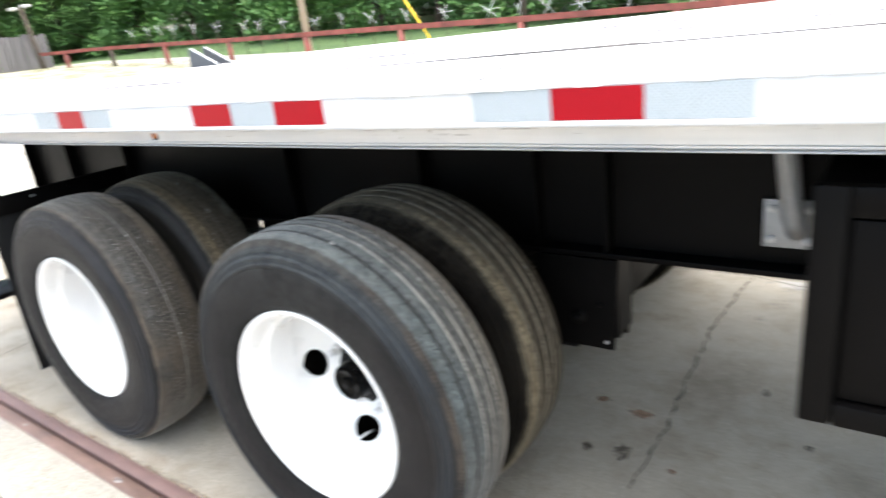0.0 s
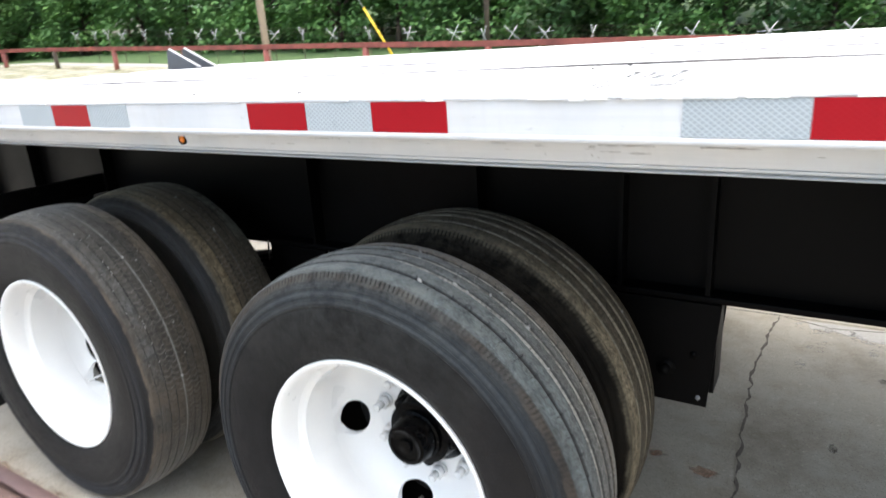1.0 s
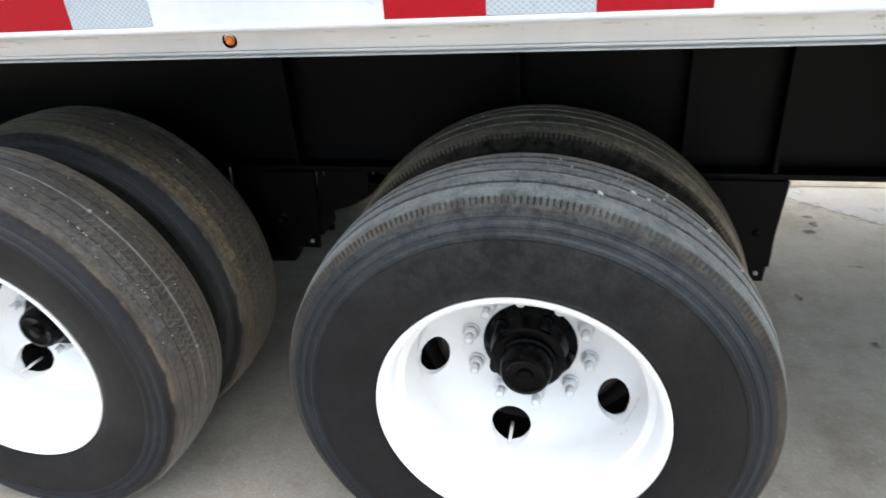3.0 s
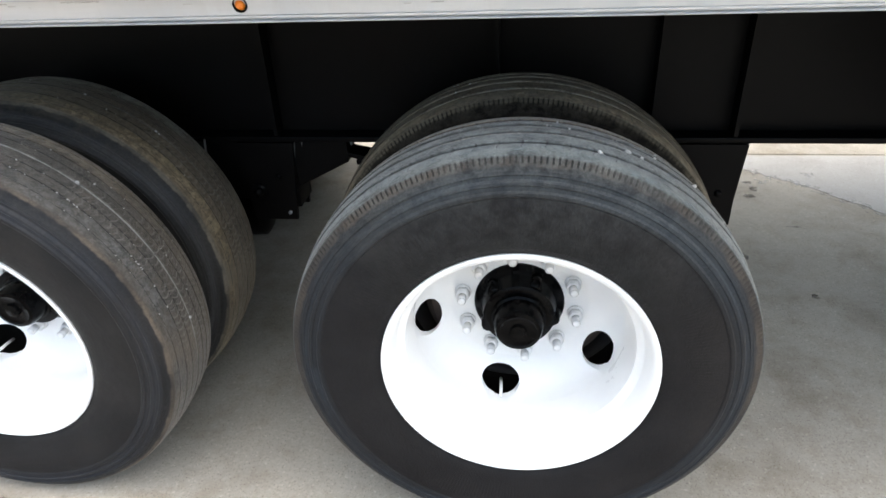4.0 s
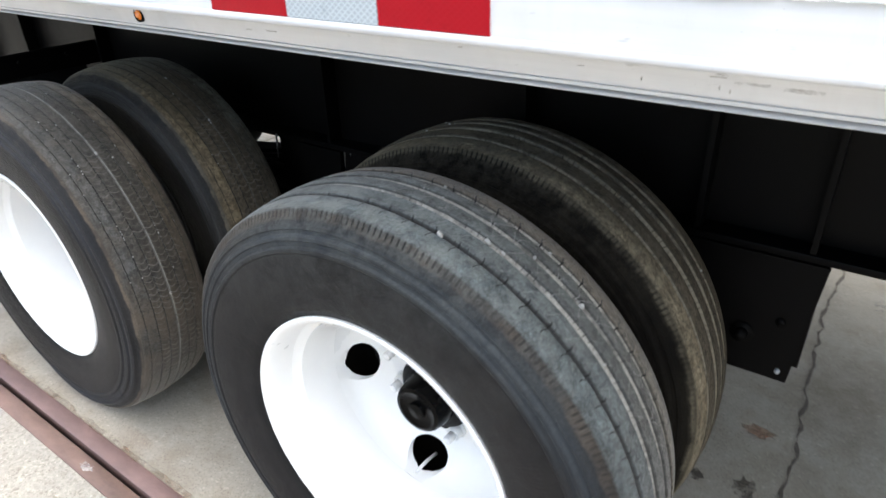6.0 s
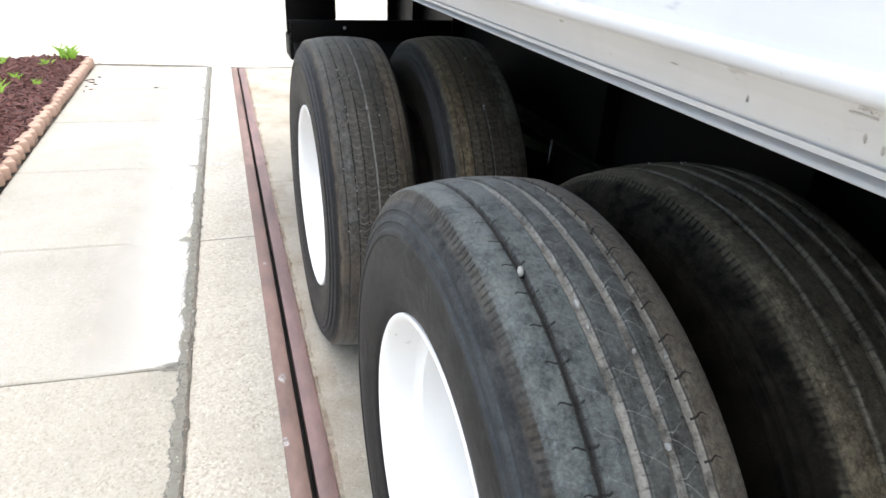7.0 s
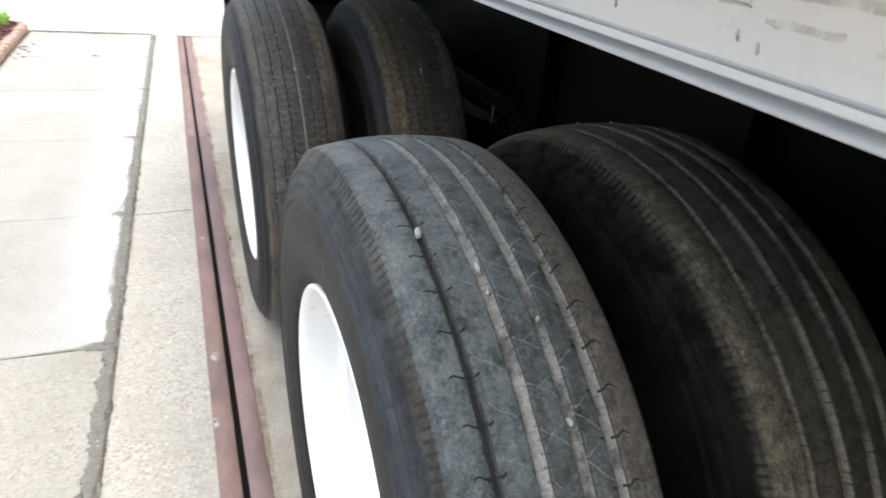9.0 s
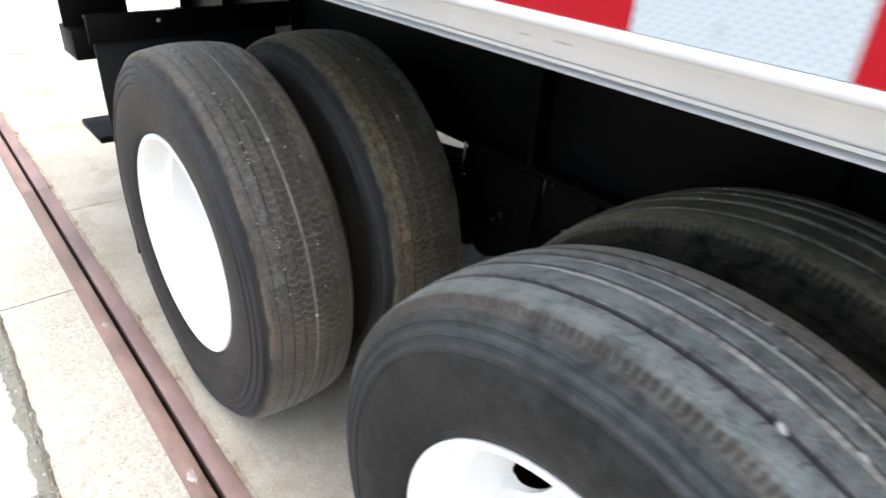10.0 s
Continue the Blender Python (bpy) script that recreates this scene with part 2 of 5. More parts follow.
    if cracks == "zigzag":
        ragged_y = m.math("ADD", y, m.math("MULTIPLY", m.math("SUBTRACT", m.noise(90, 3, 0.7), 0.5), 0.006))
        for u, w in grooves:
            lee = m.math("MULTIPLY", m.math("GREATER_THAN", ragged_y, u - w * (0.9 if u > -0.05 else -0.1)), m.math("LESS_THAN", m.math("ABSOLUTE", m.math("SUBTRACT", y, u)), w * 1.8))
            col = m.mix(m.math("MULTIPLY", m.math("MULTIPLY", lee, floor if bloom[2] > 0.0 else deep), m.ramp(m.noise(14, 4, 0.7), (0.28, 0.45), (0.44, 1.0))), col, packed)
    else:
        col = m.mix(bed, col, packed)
    # short sipes at the rib edges and fine cracks between them
    for u, w in grooves:
        off = m.math("ABSOLUTE", m.math("SUBTRACT", y, u))
        pit = m.math("LESS_THAN", m.math("PINGPONG", m.math("ADD", along, 10.0 + u * 0.3), 0.0062), 0.0011)
        pit = m.math("MULTIPLY", pit, m.math("MULTIPLY", m.math("GREATER_THAN", off, w * 0.7), m.math("LESS_THAN", off, w + 0.0022)))
        col = m.mix(m.math("MULTIPLY", pit, m.ramp(m.noise(25, 3, 0.7), (0.42, 0.0), (0.6, 0.6))), col, (0.012, 0.012, 0.012))
        if cracks == "zigzag" and abs(u) > 0.05 and bloom[2] > 0.0:
            for s, reach in ((-1, 0.014 if u < 0 else 0.006), (1, 0.006 if u < 0 else 0.016)):
                out = m.math("MULTIPLY", m.math("SUBTRACT", y, u), float(s))
                near = m.math("MULTIPLY", m.math("GREATER_THAN", out, w * 0.6), m.math("LESS_THAN", out, m.math("MULTIPLY_ADD", mottle, 0.012, w + reach - 0.006)))
                bend = m.math("MULTIPLY", m.math("SINE", m.math("MULTIPLY", out, 300.0)), 0.0022)
                saw = m.math("PINGPONG", m.math("ADD", m.math("ADD", along, bend), 10.0 + u * 0.3), 0.0225)
                notch = m.math("MULTIPLY", m.math("LESS_THAN", saw, m.math("MULTIPLY_ADD", out, -0.05, 0.0018)), near)
                col = m.mix(m.math("MULTIPLY", notch, 0.9), col, (0.008, 0.008, 0.008))
    if cracks == "zigzag":
        for lo, hi, slope, share in ((-0.054, -0.030, 0.75, 0.4), (0.031, 0.056, 0.95, 0.9), (0.031, 0.048, -0.6, 0.8), (-0.010, 0.016, 0.7, 0.6), (-0.004, 0.018, -0.5, 0.4)):
            inside = m.math("MULTIPLY", m.math("GREATER_THAN", y, lo), m.math("LESS_THAN", y, hi))
            jag = m.math("MULTIPLY", m.noise(70, 2), 0.011)
            line = m.math("PINGPONG", m.math("ADD", m.math("ADD", along, m.math("MULTIPLY", y, slope)), m.math("ADD", jag, 10.0)), 0.0225)
            line = m.math("MULTIPLY", m.ramp(m.math("MULTIPLY", line, 100.0), (0.05, 1.0), (0.10, 0.0)), inside)
            line = m.math("MULTIPLY", line, m.ramp(m.noise(20, 3, 0.7), (0.42, 0.0), (0.52, share)))
            col = m.mix(line, col, (0.32, 0.31, 0.295) if bloom[2] > 0.0 else (0.10, 0.088, 0.07))
    else:
        kink = m.math("ADD", m.math("MULTIPLY", m.math("SMOOTH_MIN", m.math("PINGPONG", y, 0.0150), 0.0115, 0.006), 0.75), m.math("MULTIPLY", m.noise(45, 2, 0.6), 0.006))
        line = m.math("PINGPONG", m.math("ADD", m.math("ADD", along, kink), 10.0), 0.0095)
        low = m.ramp(m.math("SINE", turn), (0.55, 1.0), (0.92, 0.12))
        line = m.math("MULTIPLY", m.ramp(m.math("MULTIPLY", line, 100.0), (0.10, 1.0), (0.24, 0.0)), m.math("LESS_THAN", m.math("ABSOLUTE", m.math("ADD", y, -0.008)), 0.066))
        line = m.math("MULTIPLY", m.math("MULTIPLY", line, low), m.ramp(m.noise(16, 4, 0.75), (0.42, 0.08), (0.58, 0.60)))
        col = m.mix(line, col, (0.215, 0.200, 0.175))
    col = m.mix(m.math("MULTIPLY", m.ramp(fine, (0.38, 0.5), (0.62, 0.0)), 0.6), col, tuple(c * 0.5 for c in side))
    # moulded flutes low on the wall
    flute = m.math("MULTIPLY", m.math("SINE", m.math("MULTIPLY", turn, 300.0)), m.math("MULTIPLY", m.ramp(radius, (0.0, 0.0), (0.352, 0.0), (0.358, 1.0), (0.408, 1.0), (0.414, 0.0)), m.ramp(m.math("SINE", m.math("MULTIPLY_ADD", turn, 3.0, 0.9)), (0.55, 0.0), (0.60, 0.10 if cracks == "zigzag" else 0.0))))
    m.set(Base_Color=col, Roughness=m.ramp(wear, (0.35, 0.45), (0.65, 0.62)), Specular_IOR_Level=m.math("MULTIPLY", m.math("MULTIPLY_ADD", tread, 0.55, 0.45), gloss), Sheen_Weight=m.math("MULTIPLY", m.math("MULTIPLY_ADD", tread, 1.0 - bloom[2], bloom[2]), bloom[0]), Sheen_Roughness=0.45, Sheen_Tint=bloom[1])
    m.bump(m.math("SUBTRACT", m.math("ADD", m.math("MULTIPLY", fine, 0.8), m.math("ADD", mottle, flute)), m.math("MULTIPLY", line, 0.8)), 0.6, 0.003)
    return m.mat


def aluminium(name, colour, scuff=0.5, metal=0.35):
    """Weathered mill-finish aluminium drawn along x."""
    m = Nodes(name)
    drawn = m.noise(40, 4, 0.7, stretch=(0.04, 1.0, 1.0))
    blot = m.noise(5, 6, 0.7)
    scratch = m.noise(60, 3, 0.75, stretch=(0.35, 1, 1))
    col = m.ramp(drawn, (0.3, tuple(c * 0.86 for c in colour)), (0.7, colour))
    cloud = m.noise(3.2, 4, 0.6, stretch=(1.0, 1.0, 0.5))
    col = m.mix(m.ramp(cloud, (0.36, 0.0), (0.62, 0.8)), col, tuple(c * k for c, k in zip(colour, (0.80, 0.83, 0.86))))
    rain = m.noise(26, 4, 0.7, stretch=(1.0, 1.0, 0.08))
    col = m.mix(m.ramp(rain, (0.54, 0.0), (0.70, scuff * 0.6)), col, tuple(c * 0.72 for c in colour))
    col = m.mix(m.ramp(m.cells(70, "F1"), (0.03, scuff * 0.5), (0.06, 0.0)), col, (0.20, 0.19, 0.18))
    col = m.mix(m.ramp(blot, (0.5, 0.0), (0.8, scuff)), col, (0.50, 0.47, 0.44))
    col = m.mix(m.ramp(scratch, (0.66, 0.0), (0.74, scuff)), col, (0.28, 0.27, 0.26))
    m.set(Base_Color=col, Metallic=metal, Specular_IOR_Level=0.25, Roughness=m.ramp(blot, (0.3, 0.50), (0.7, 0.70)))
    m.bump(m.math("ADD", drawn, scratch), 0.12, 0.002)
    return m.mat


def tape(name, colour, cell):
    """Retro-reflective tape with its fine lattice and dirt."""
    m = Nodes(name)
    x, y, z = m.xyz()
    a = m.math("PINGPONG", m.math("ADD", x, m.math("MULTIPLY", z, 1.25)), 0.0050)
    b = m.math("PINGPONG", m.math("SUBTRACT", x, m.math("MULTIPLY", z, 1.25)), 0.0050)
    net = m.ramp(m.math("MULTIPLY", m.math("MINIMUM", a, b), 200.0), (0.10, 1.0), (0.40, 0.0))
    dirt = m.noise(28, 5, 0.7)
    col = m.mix(m.math("MULTIPLY", net, cell), colour, tuple(min(1, c * 1.5 + 0.12) for c in colour))
    col = m.mix(m.ramp(dirt, (0.56, 0.0), (0.72, 0.35)), col, tuple(c * 0.6 for c in colour))
    m.set(Base_Color=col, Roughness=0.32, Specular_IOR_Level=0.12)
    m.bump(m.math("ADD", dirt, m.math("MULTIPLY", net, 0.3)), 0.1, 0.002)
    return m.mat


# groove places across the tread: (offset from its middle, half width)
RIB_CUTS = ((-0.0638, 0.0050), (-0.0176, 0.0076), (0.0250, 0.0076), (0.0633, 0.0074))
WORN_CUTS = ((-0.0905, 0.0014), (-0.060, 0.0017), (-0.031, 0.0017), (0.0, 0.0032), (0.031, 0.0018), (0.060, 0.0017), (0.0905, 0.0014))
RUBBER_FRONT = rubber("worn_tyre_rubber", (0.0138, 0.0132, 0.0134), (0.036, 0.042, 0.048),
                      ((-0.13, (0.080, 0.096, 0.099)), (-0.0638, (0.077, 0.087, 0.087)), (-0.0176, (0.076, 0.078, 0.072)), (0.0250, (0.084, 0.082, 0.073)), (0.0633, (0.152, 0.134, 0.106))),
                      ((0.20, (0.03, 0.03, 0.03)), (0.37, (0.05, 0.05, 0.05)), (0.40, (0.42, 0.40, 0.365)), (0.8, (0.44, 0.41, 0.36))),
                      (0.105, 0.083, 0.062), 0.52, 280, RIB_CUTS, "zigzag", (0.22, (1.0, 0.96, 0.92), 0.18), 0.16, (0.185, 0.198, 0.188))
# wall kept near black: the shade between the dual tyres is in its colour
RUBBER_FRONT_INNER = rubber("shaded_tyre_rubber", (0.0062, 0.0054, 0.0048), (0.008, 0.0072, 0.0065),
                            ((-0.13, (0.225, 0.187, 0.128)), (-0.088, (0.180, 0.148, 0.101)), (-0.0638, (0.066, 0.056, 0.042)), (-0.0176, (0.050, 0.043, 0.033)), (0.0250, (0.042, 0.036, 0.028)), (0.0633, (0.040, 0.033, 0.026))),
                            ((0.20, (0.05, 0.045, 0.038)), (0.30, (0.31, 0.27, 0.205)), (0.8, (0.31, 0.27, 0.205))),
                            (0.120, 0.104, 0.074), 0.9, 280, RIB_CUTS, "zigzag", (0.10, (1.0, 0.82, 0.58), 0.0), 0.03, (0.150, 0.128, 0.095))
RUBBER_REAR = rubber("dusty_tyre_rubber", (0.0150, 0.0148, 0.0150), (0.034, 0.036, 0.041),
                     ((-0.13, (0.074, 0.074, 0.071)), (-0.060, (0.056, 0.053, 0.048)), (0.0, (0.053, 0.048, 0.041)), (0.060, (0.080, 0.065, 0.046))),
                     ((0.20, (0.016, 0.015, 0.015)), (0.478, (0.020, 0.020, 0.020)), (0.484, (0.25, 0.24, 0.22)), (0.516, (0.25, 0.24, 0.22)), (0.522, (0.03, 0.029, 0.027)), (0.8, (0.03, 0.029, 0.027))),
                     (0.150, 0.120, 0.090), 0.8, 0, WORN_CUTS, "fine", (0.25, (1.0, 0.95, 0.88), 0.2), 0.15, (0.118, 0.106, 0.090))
RUBBER_REAR_INNER = rubber("brown_tyre_rubber", (0.013, 0.0128, 0.0128), (0.062, 0.064, 0.067),
                           ((-0.13, (0.175, 0.135, 0.083)), (-0.060, (0.084, 0.068, 0.048)), (0.0, (0.064, 0.052, 0.038)), (0.060, (0.060, 0.049, 0.035))),
                           ((0.20, (0.016, 0.015, 0.015)), (0.478, (0.020, 0.020, 0.020)), (0.484, (0.12, 0.112, 0.095)), (0.516, (0.12, 0.112, 0.095)), (0.522, (0.03, 0.029, 0.027)), (0.8, (0.03, 0.029, 0.027))),
                           (0.190, 0.165, 0.125), 0.7, 0, WORN_CUTS, "fine", (0.20, (1.0, 0.88, 0.70), 0.3), 0.07, (0.115, 0.092, 0.061))
RIM_WHITE = plain("white_wheel_paint", (0.84, 0.83, 0.81), 0.34, 0.0, 0.04, 5, 0.04)
STUD_GREY = plain("overpainted_steel", (0.79, 0.78, 0.765), 0.45, 0.0, 0.18, 60, 0.2)
HUB_BLACK = plain("black_hub_paint", (0.0022, 0.0021, 0.0022), 0.22, 0.0, 0.4, 20, 0.08, 90, gloss=0.07)
# inner wheels near black: shade of the dual gap put into their colour
WHEEL_SHADE = plain("shade_dark_wheel_steel", (0.022, 0.019, 0.016), 0.8, 0.0, 0.5, 14, 0.4)
DRUM_BROWN = plain("rusty_drum_iron", (0.060, 0.044, 0.036), 0.8, 0.0, 0.4, 20, 0.4)
FRAME_BLACK = plain("black_chassis_paint", (0.0034, 0.0030, 0.0029), 0.45, 0.0, 0.45, 3.0, 0.12, 60, gloss=0.075)
FLAP_BLACK = plain("black_flap_rubber", (0.006, 0.006, 0.0062), 0.65, 0.0, 0.3, 10, 0.2, gloss=0.2)
RAIL_ALU = aluminium("weathered_aluminium_rail", (0.715, 0.712, 0.71), 0.36, 0.05)
DECK_ALU = aluminium("weathered_aluminium_deck", (0.72, 0.72, 0.71), 0.25, 0.1)
GALV = plain("galvanised_steel", (0.42, 0.43, 0.44), 0.5, 0.4, 0.2, 25, 0.15)
TAPE_RED = tape("red_reflective_tape", (0.33, 0.0060, 0.013), 0.02)
TAPE_WHITE = tape("silver_reflective_tape", (0.34, 0.375, 0.395), 0.42)
AMBER = plain("amber_lens", (0.75, 0.20, 0.015), 0.25, 0.0, 0.3, 60, 0.1)
YELLOW = plain("yellow_paint", (0.75, 0.52, 0.02), 0.5, 0.0, 0.2, 30, 0.1)
PEBBLE = plain("pale_pebble", (0.40, 0.39, 0.365), 0.8, 0.0, 0.2, 200, 0.3)
RUST_RAIL = plain("rust_brown_steel", (0.185, 0.118, 0.098), 0.52, 0.1, 0.42, 9, 0.35, 120, (0.4, 1, 1))
RUST_DARK = plain("dark_rusted_steel", (0.190, 0.122, 0.112), 0.52, 0.1, 0.36, 9, 0.35, 120, (0.4, 1, 1))
SLOT_DARK = plain("drain_sludge", (0.010, 0.009, 0.009), 0.9, 0.0, 0.3, 20, 0.3)
CONCRETE_DRIVE = concrete("driveway_concrete", (0.343, 0.312, 0.262), 1.0, (0.24, 0.20, 0.150), 0.22, 0.20)
CONCRETE_APRON = concrete("rough_apron_concrete", (0.400, 0.380, 0.340), 0.85, (0.36, 0.325, 0.275), 0.6, 0.3, 0.40)
CONCRETE_WALK = concrete("sidewalk_concrete", (0.312, 0.300, 0.270), 0.9, (0.29, 0.26, 0.21), 0.22, 0.22, 0.30)
CONCRETE_WORN = concrete("worn_sidewalk_concrete", (0.312, 0.297, 0.262), 0.85, (0.29, 0.26, 0.205), 0.42, 0.20, 0.30)
CONCRETE_PATCH = concrete("smooth_grey_concrete", (0.385, 0.370, 0.345), 1.0, (0.31, 0.29, 0.26), 0.12, 0.12, 0.4)
YARD = concrete("pale_yard_paving", (0.50, 0.48, 0.43), 0.6)
JOINT = concrete("dark_joint_dirt", (0.115, 0.108, 0.094), 0.7, (0.08, 0.07, 0.06), 1.0)
CRACK = plain("crack_dirt", (0.095, 0.080, 0.066), 0.95, 0.0, 0.4, 40, 0.4)
BRICK = plain("edging_brick", (0.32, 0.215, 0.165), 0.85, 0.0, 0.3, 18, 0.35)
MULCH = plain("red_brown_mulch", (0.062, 0.020, 0.016), 0.85, 0.0, 0.6, 30, 0.5)
SPROUT = plain("young_leaf_green", (0.26, 0.44, 0.06), 0.55, 0.0, 0.35, 25, 0.1)
FENCE_RED = plain("red_pipe_paint", (0.25, 0.070, 0.055), 0.65, 0.0, 0.45, 2.5, 0.2)
WOOD_GREY = plain("weathered_board", (0.150, 0.142, 0.142), 0.85, 0.0, 0.5, 2, 0.2, 40, (1, 1, 0.2))
POLE_WOOD = plain("pole_wood", (0.42, 0.34, 0.26), 0.85, 0.0, 0.25, 3, 0.3, 40, (1, 1, 0.1))
BARK = plain("bark", (0.075, 0.058, 0.042), 0.9, 0.0, 0.4, 6, 0.5)
BLUE = plain("faded_blue_tarp", (0.12, 0.28, 0.42), 0.6, 0.0, 0.2, 3, 0.1)
ARM_GREY = plain("galvanised_arm", (0.60, 0.61, 0.60), 0.55, 0.2, 0.15, 10, 0.1)


def foliage():
    m = Nodes("woodland_leaf")
    isl = m.t.nodes.new("ShaderNodeNewGeometry").outputs["Random Per Island"]
    col = m.ramp(isl, (0.0, (0.080, 0.175, 0.055)), (0.5, (0.110, 0.225, 0.068)), (1.0, (0.155, 0.285, 0.085)))
    col = m.mix(m.ramp(m.noise(0.45, 4), (0.42, 0.0), (0.66, 0.55)), col, (0.095, 0.175, 0.090))
    m.set(Base_Color=col, Roughness=0.7, Specular_IOR_Level=0.12)
    return m.mat


def turf():
    m = Nodes("meadow_grass")
    col = m.ramp(m.noise(0.8, 6, 0.7), (0.3, (0.032, 0.075, 0.020)), (0.7, (0.080, 0.130, 0.040)))
    m.set(Base_Color=col, Roughness=0.9)
    m.bump(m.noise(30, 4), 0.5, 0.03)
    return m.mat


LEAF = foliage()
GRASS = turf()


# ---------------------------------------------------------------- mesh helpers
def mesh_of(bm, material, sharp=35):
    for f in bm.faces:
        f.smooth = True
    for e in bm.edges:
        if len(e.link_faces) == 2 and e.calc_face_angle(0) > radians(sharp):
            e.smooth = False
    me = bpy.data.meshes.new("mesh")
    bm.to_mesh(me)
    bm.free()
    me.materials.append(material)
    return me


def part(name, bm, material, parent=None, label="", sharp=35, at=None):
    """Links one mesh, drawn in its parent's coordinates or, under an Empty, in the world's."""
    ob = new(name, mesh_of(bm, material, sharp) if isinstance(bm, bmesh.types.BMesh) else bm)
    if parent:
        ob.parent = parent
        if parent.type == "EMPTY":
            ob.matrix_parent_inverse = Matrix.Translation(-parent.location)
    if at is not None:
        ob.matrix_basis = at
    return tagged(ob, label)


def thing(name, at, label, category, group="", kind=""):
    ob = new(name)
    ob.empty_display_size = 0.1
    ob.location = at
    return tagged(ob, label, category, group, kind)


def box(lo, hi, bevel=0.0, bm=None, m=None):
    bm = bm or bmesh.new()
    c = [(a + b) / 2 for a, b in zip(lo, hi)]
    s = [b - a for a, b in zip(lo, hi)]
    made = bmesh.ops.create_cube(bm, size=1, matrix=(m or Matrix()) @ Matrix.Translation(c) @ Matrix.Diagonal((*s, 1)))
    if bevel:
        edges = list({e for v in made["verts"] for e in v.link_edges})
        bmesh.ops.bevel(bm, geom=edges, offset=bevel, segments=2, affect="EDGES", profile=0.5)
    return bm


def tube(points, radius, sides=12, bm=None, cap=True):
    """A round bar along a polyline; radius may be a list."""
    bm = bm or bmesh.new()
    pts = [Vector(p) for p in points]
    rad = radius if isinstance(radius, (list, tuple)) else [radius] * len(pts)
    rings = []
    for i, p in enumerate(pts):
        d = (pts[min(i + 1, len(pts) - 1)] - pts[max(i - 1, 0)]).normalized()
        q = d.to_track_quat("Z", "Y")
        rings.append([bm.verts.new(p + q @ Vector((rad[i] * math.cos(a), rad[i] * math.sin(a), 0))) for a in [2 * math.pi * k / sides for k in range(sides)]])
    for a, b in zip(rings, rings[1:]):
        for k in range(sides):
            bm.faces.new((a[k], a[(k + 1) % sides], b[(k + 1) % sides], b[k]))
    if cap:
        bm.faces.new(rings[0][::-1])
        bm.faces.new(rings[-1])
    return bm


def lathe(profile, sides, bm=None, closed=False, nudge=None):
    """Turns (y, radius) pairs about the y axis."""
    bm = bm or bmesh.new()
    rings = []
    for j, (y, r) in enumerate(profile):
        ring = []
        for k in range(sides):
            a = 2 * math.pi * k / sides
            yy, rr = nudge(j, k, y, r) if nudge else (y, r)
            ring.append(bm.verts.new((rr * math.cos(a), yy, rr * math.sin(a))))
        rings.append(ring)
    pairs = list(zip(rings, rings[1:])) + ([(rings[-1], rings[0])] if closed else [])
    for a, b in pairs:
        for k in range(sides):
            bm.faces.new((a[k], a[(k + 1) % sides], b[(k + 1) % sides], b[k]))
    bmesh.ops.recalc_face_normals(bm, faces=bm.faces)
    return bm


def extrude_x(profile, xs, wobble=0.0):
    """Sweeps a closed (y, z) outline along x."""
    bm = bmesh.new()
    rings = []
    for x in xs:
        rings.append([bm.verts.new((x, y + wobble * (noise.noise((x * 3, y * 40, z * 40))), z + wobble * noise.noise((x * 3 + 9, y * 40, z * 40)))) for y, z in profile])
    n = len(profile)
    for a, b in zip(rings, rings[1:]):
        for k in range(n):
            bm.faces.new((a[k], a[(k + 1) % n], b[(k + 1) % n], b[k]))
    bm.faces.new(rings[0][::-1])
    bm.faces.new(rings[-1])
    bmesh.ops.recalc_face_normals(bm, faces=bm.faces)
    return bm


def steps(a, b, n):
    return [a + (b - a) * k / n for k in range(n + 1)]


def ribbon(points, width, z, rough=0.3, seed=0, up=0.0):
    """A ragged flat strip along (x, y) points."""
    bm = bmesh.new()
    rows = []
    rnd = random.Random(seed)
    dense = []
    for (x0, y0), (x1, y1) in zip(points, points[1:]):
        n = max(2, int(math.hypot(x1 - x0, y1 - y0) / 0.018))
        dense += [(x0 + (x1 - x0) * k / n, y0 + (y1 - y0) * k / n) for k in range(n)]
    dense.append(points[-1])
    for i, (x, y) in enumerate(dense):
        a, b = dense[max(0, i - 1)], dense[min(len(dense) - 1, i + 1)]
        d = Vector((b[0] - a[0], b[1] - a[1]))
        d.normalize()
        off = noise.noise((x * 14, y * 14, seed)) * width * rough * 1.1
        w = width * (1 + rough * 1.6 * noise.noise((x * 23, y * 23, seed + 5)) + rough * (rnd.random() - 0.5)) / 2
        nx, ny = -d.y, d.x
        rows.append([bm.verts.new((x + nx * (off + s * w), y + ny * (off + s * w), z)) for s in (-1, 1)])
    for a, b in zip(rows, rows[1:]):
        bm.faces.new((a[0], a[1], b[1], b[0]))
    bmesh.ops.recalc_face_normals(bm, faces=bm.faces)
    if bm.faces and bm.faces[:][0].normal.z < 0:
        bmesh.ops.reverse_faces(bm, faces=bm.faces)
    return bm


def blob(x, y, rx, ry, z, seed):
    rnd = random.Random(seed)
    bm = bmesh.new()
    vs = []
    for k in range(22):
        a = 2 * math.pi * k / 22
        s = 0.65 + 0.55 * rnd.random()
        vs.append(bm.verts.new((x + rx * s * math.cos(a), y + ry * s * math.sin(a), z)))
    f = bm.faces.new(vs)
    if f.normal.z < 0:
        f.normal_flip()
    bm.normal_update()
    return bm


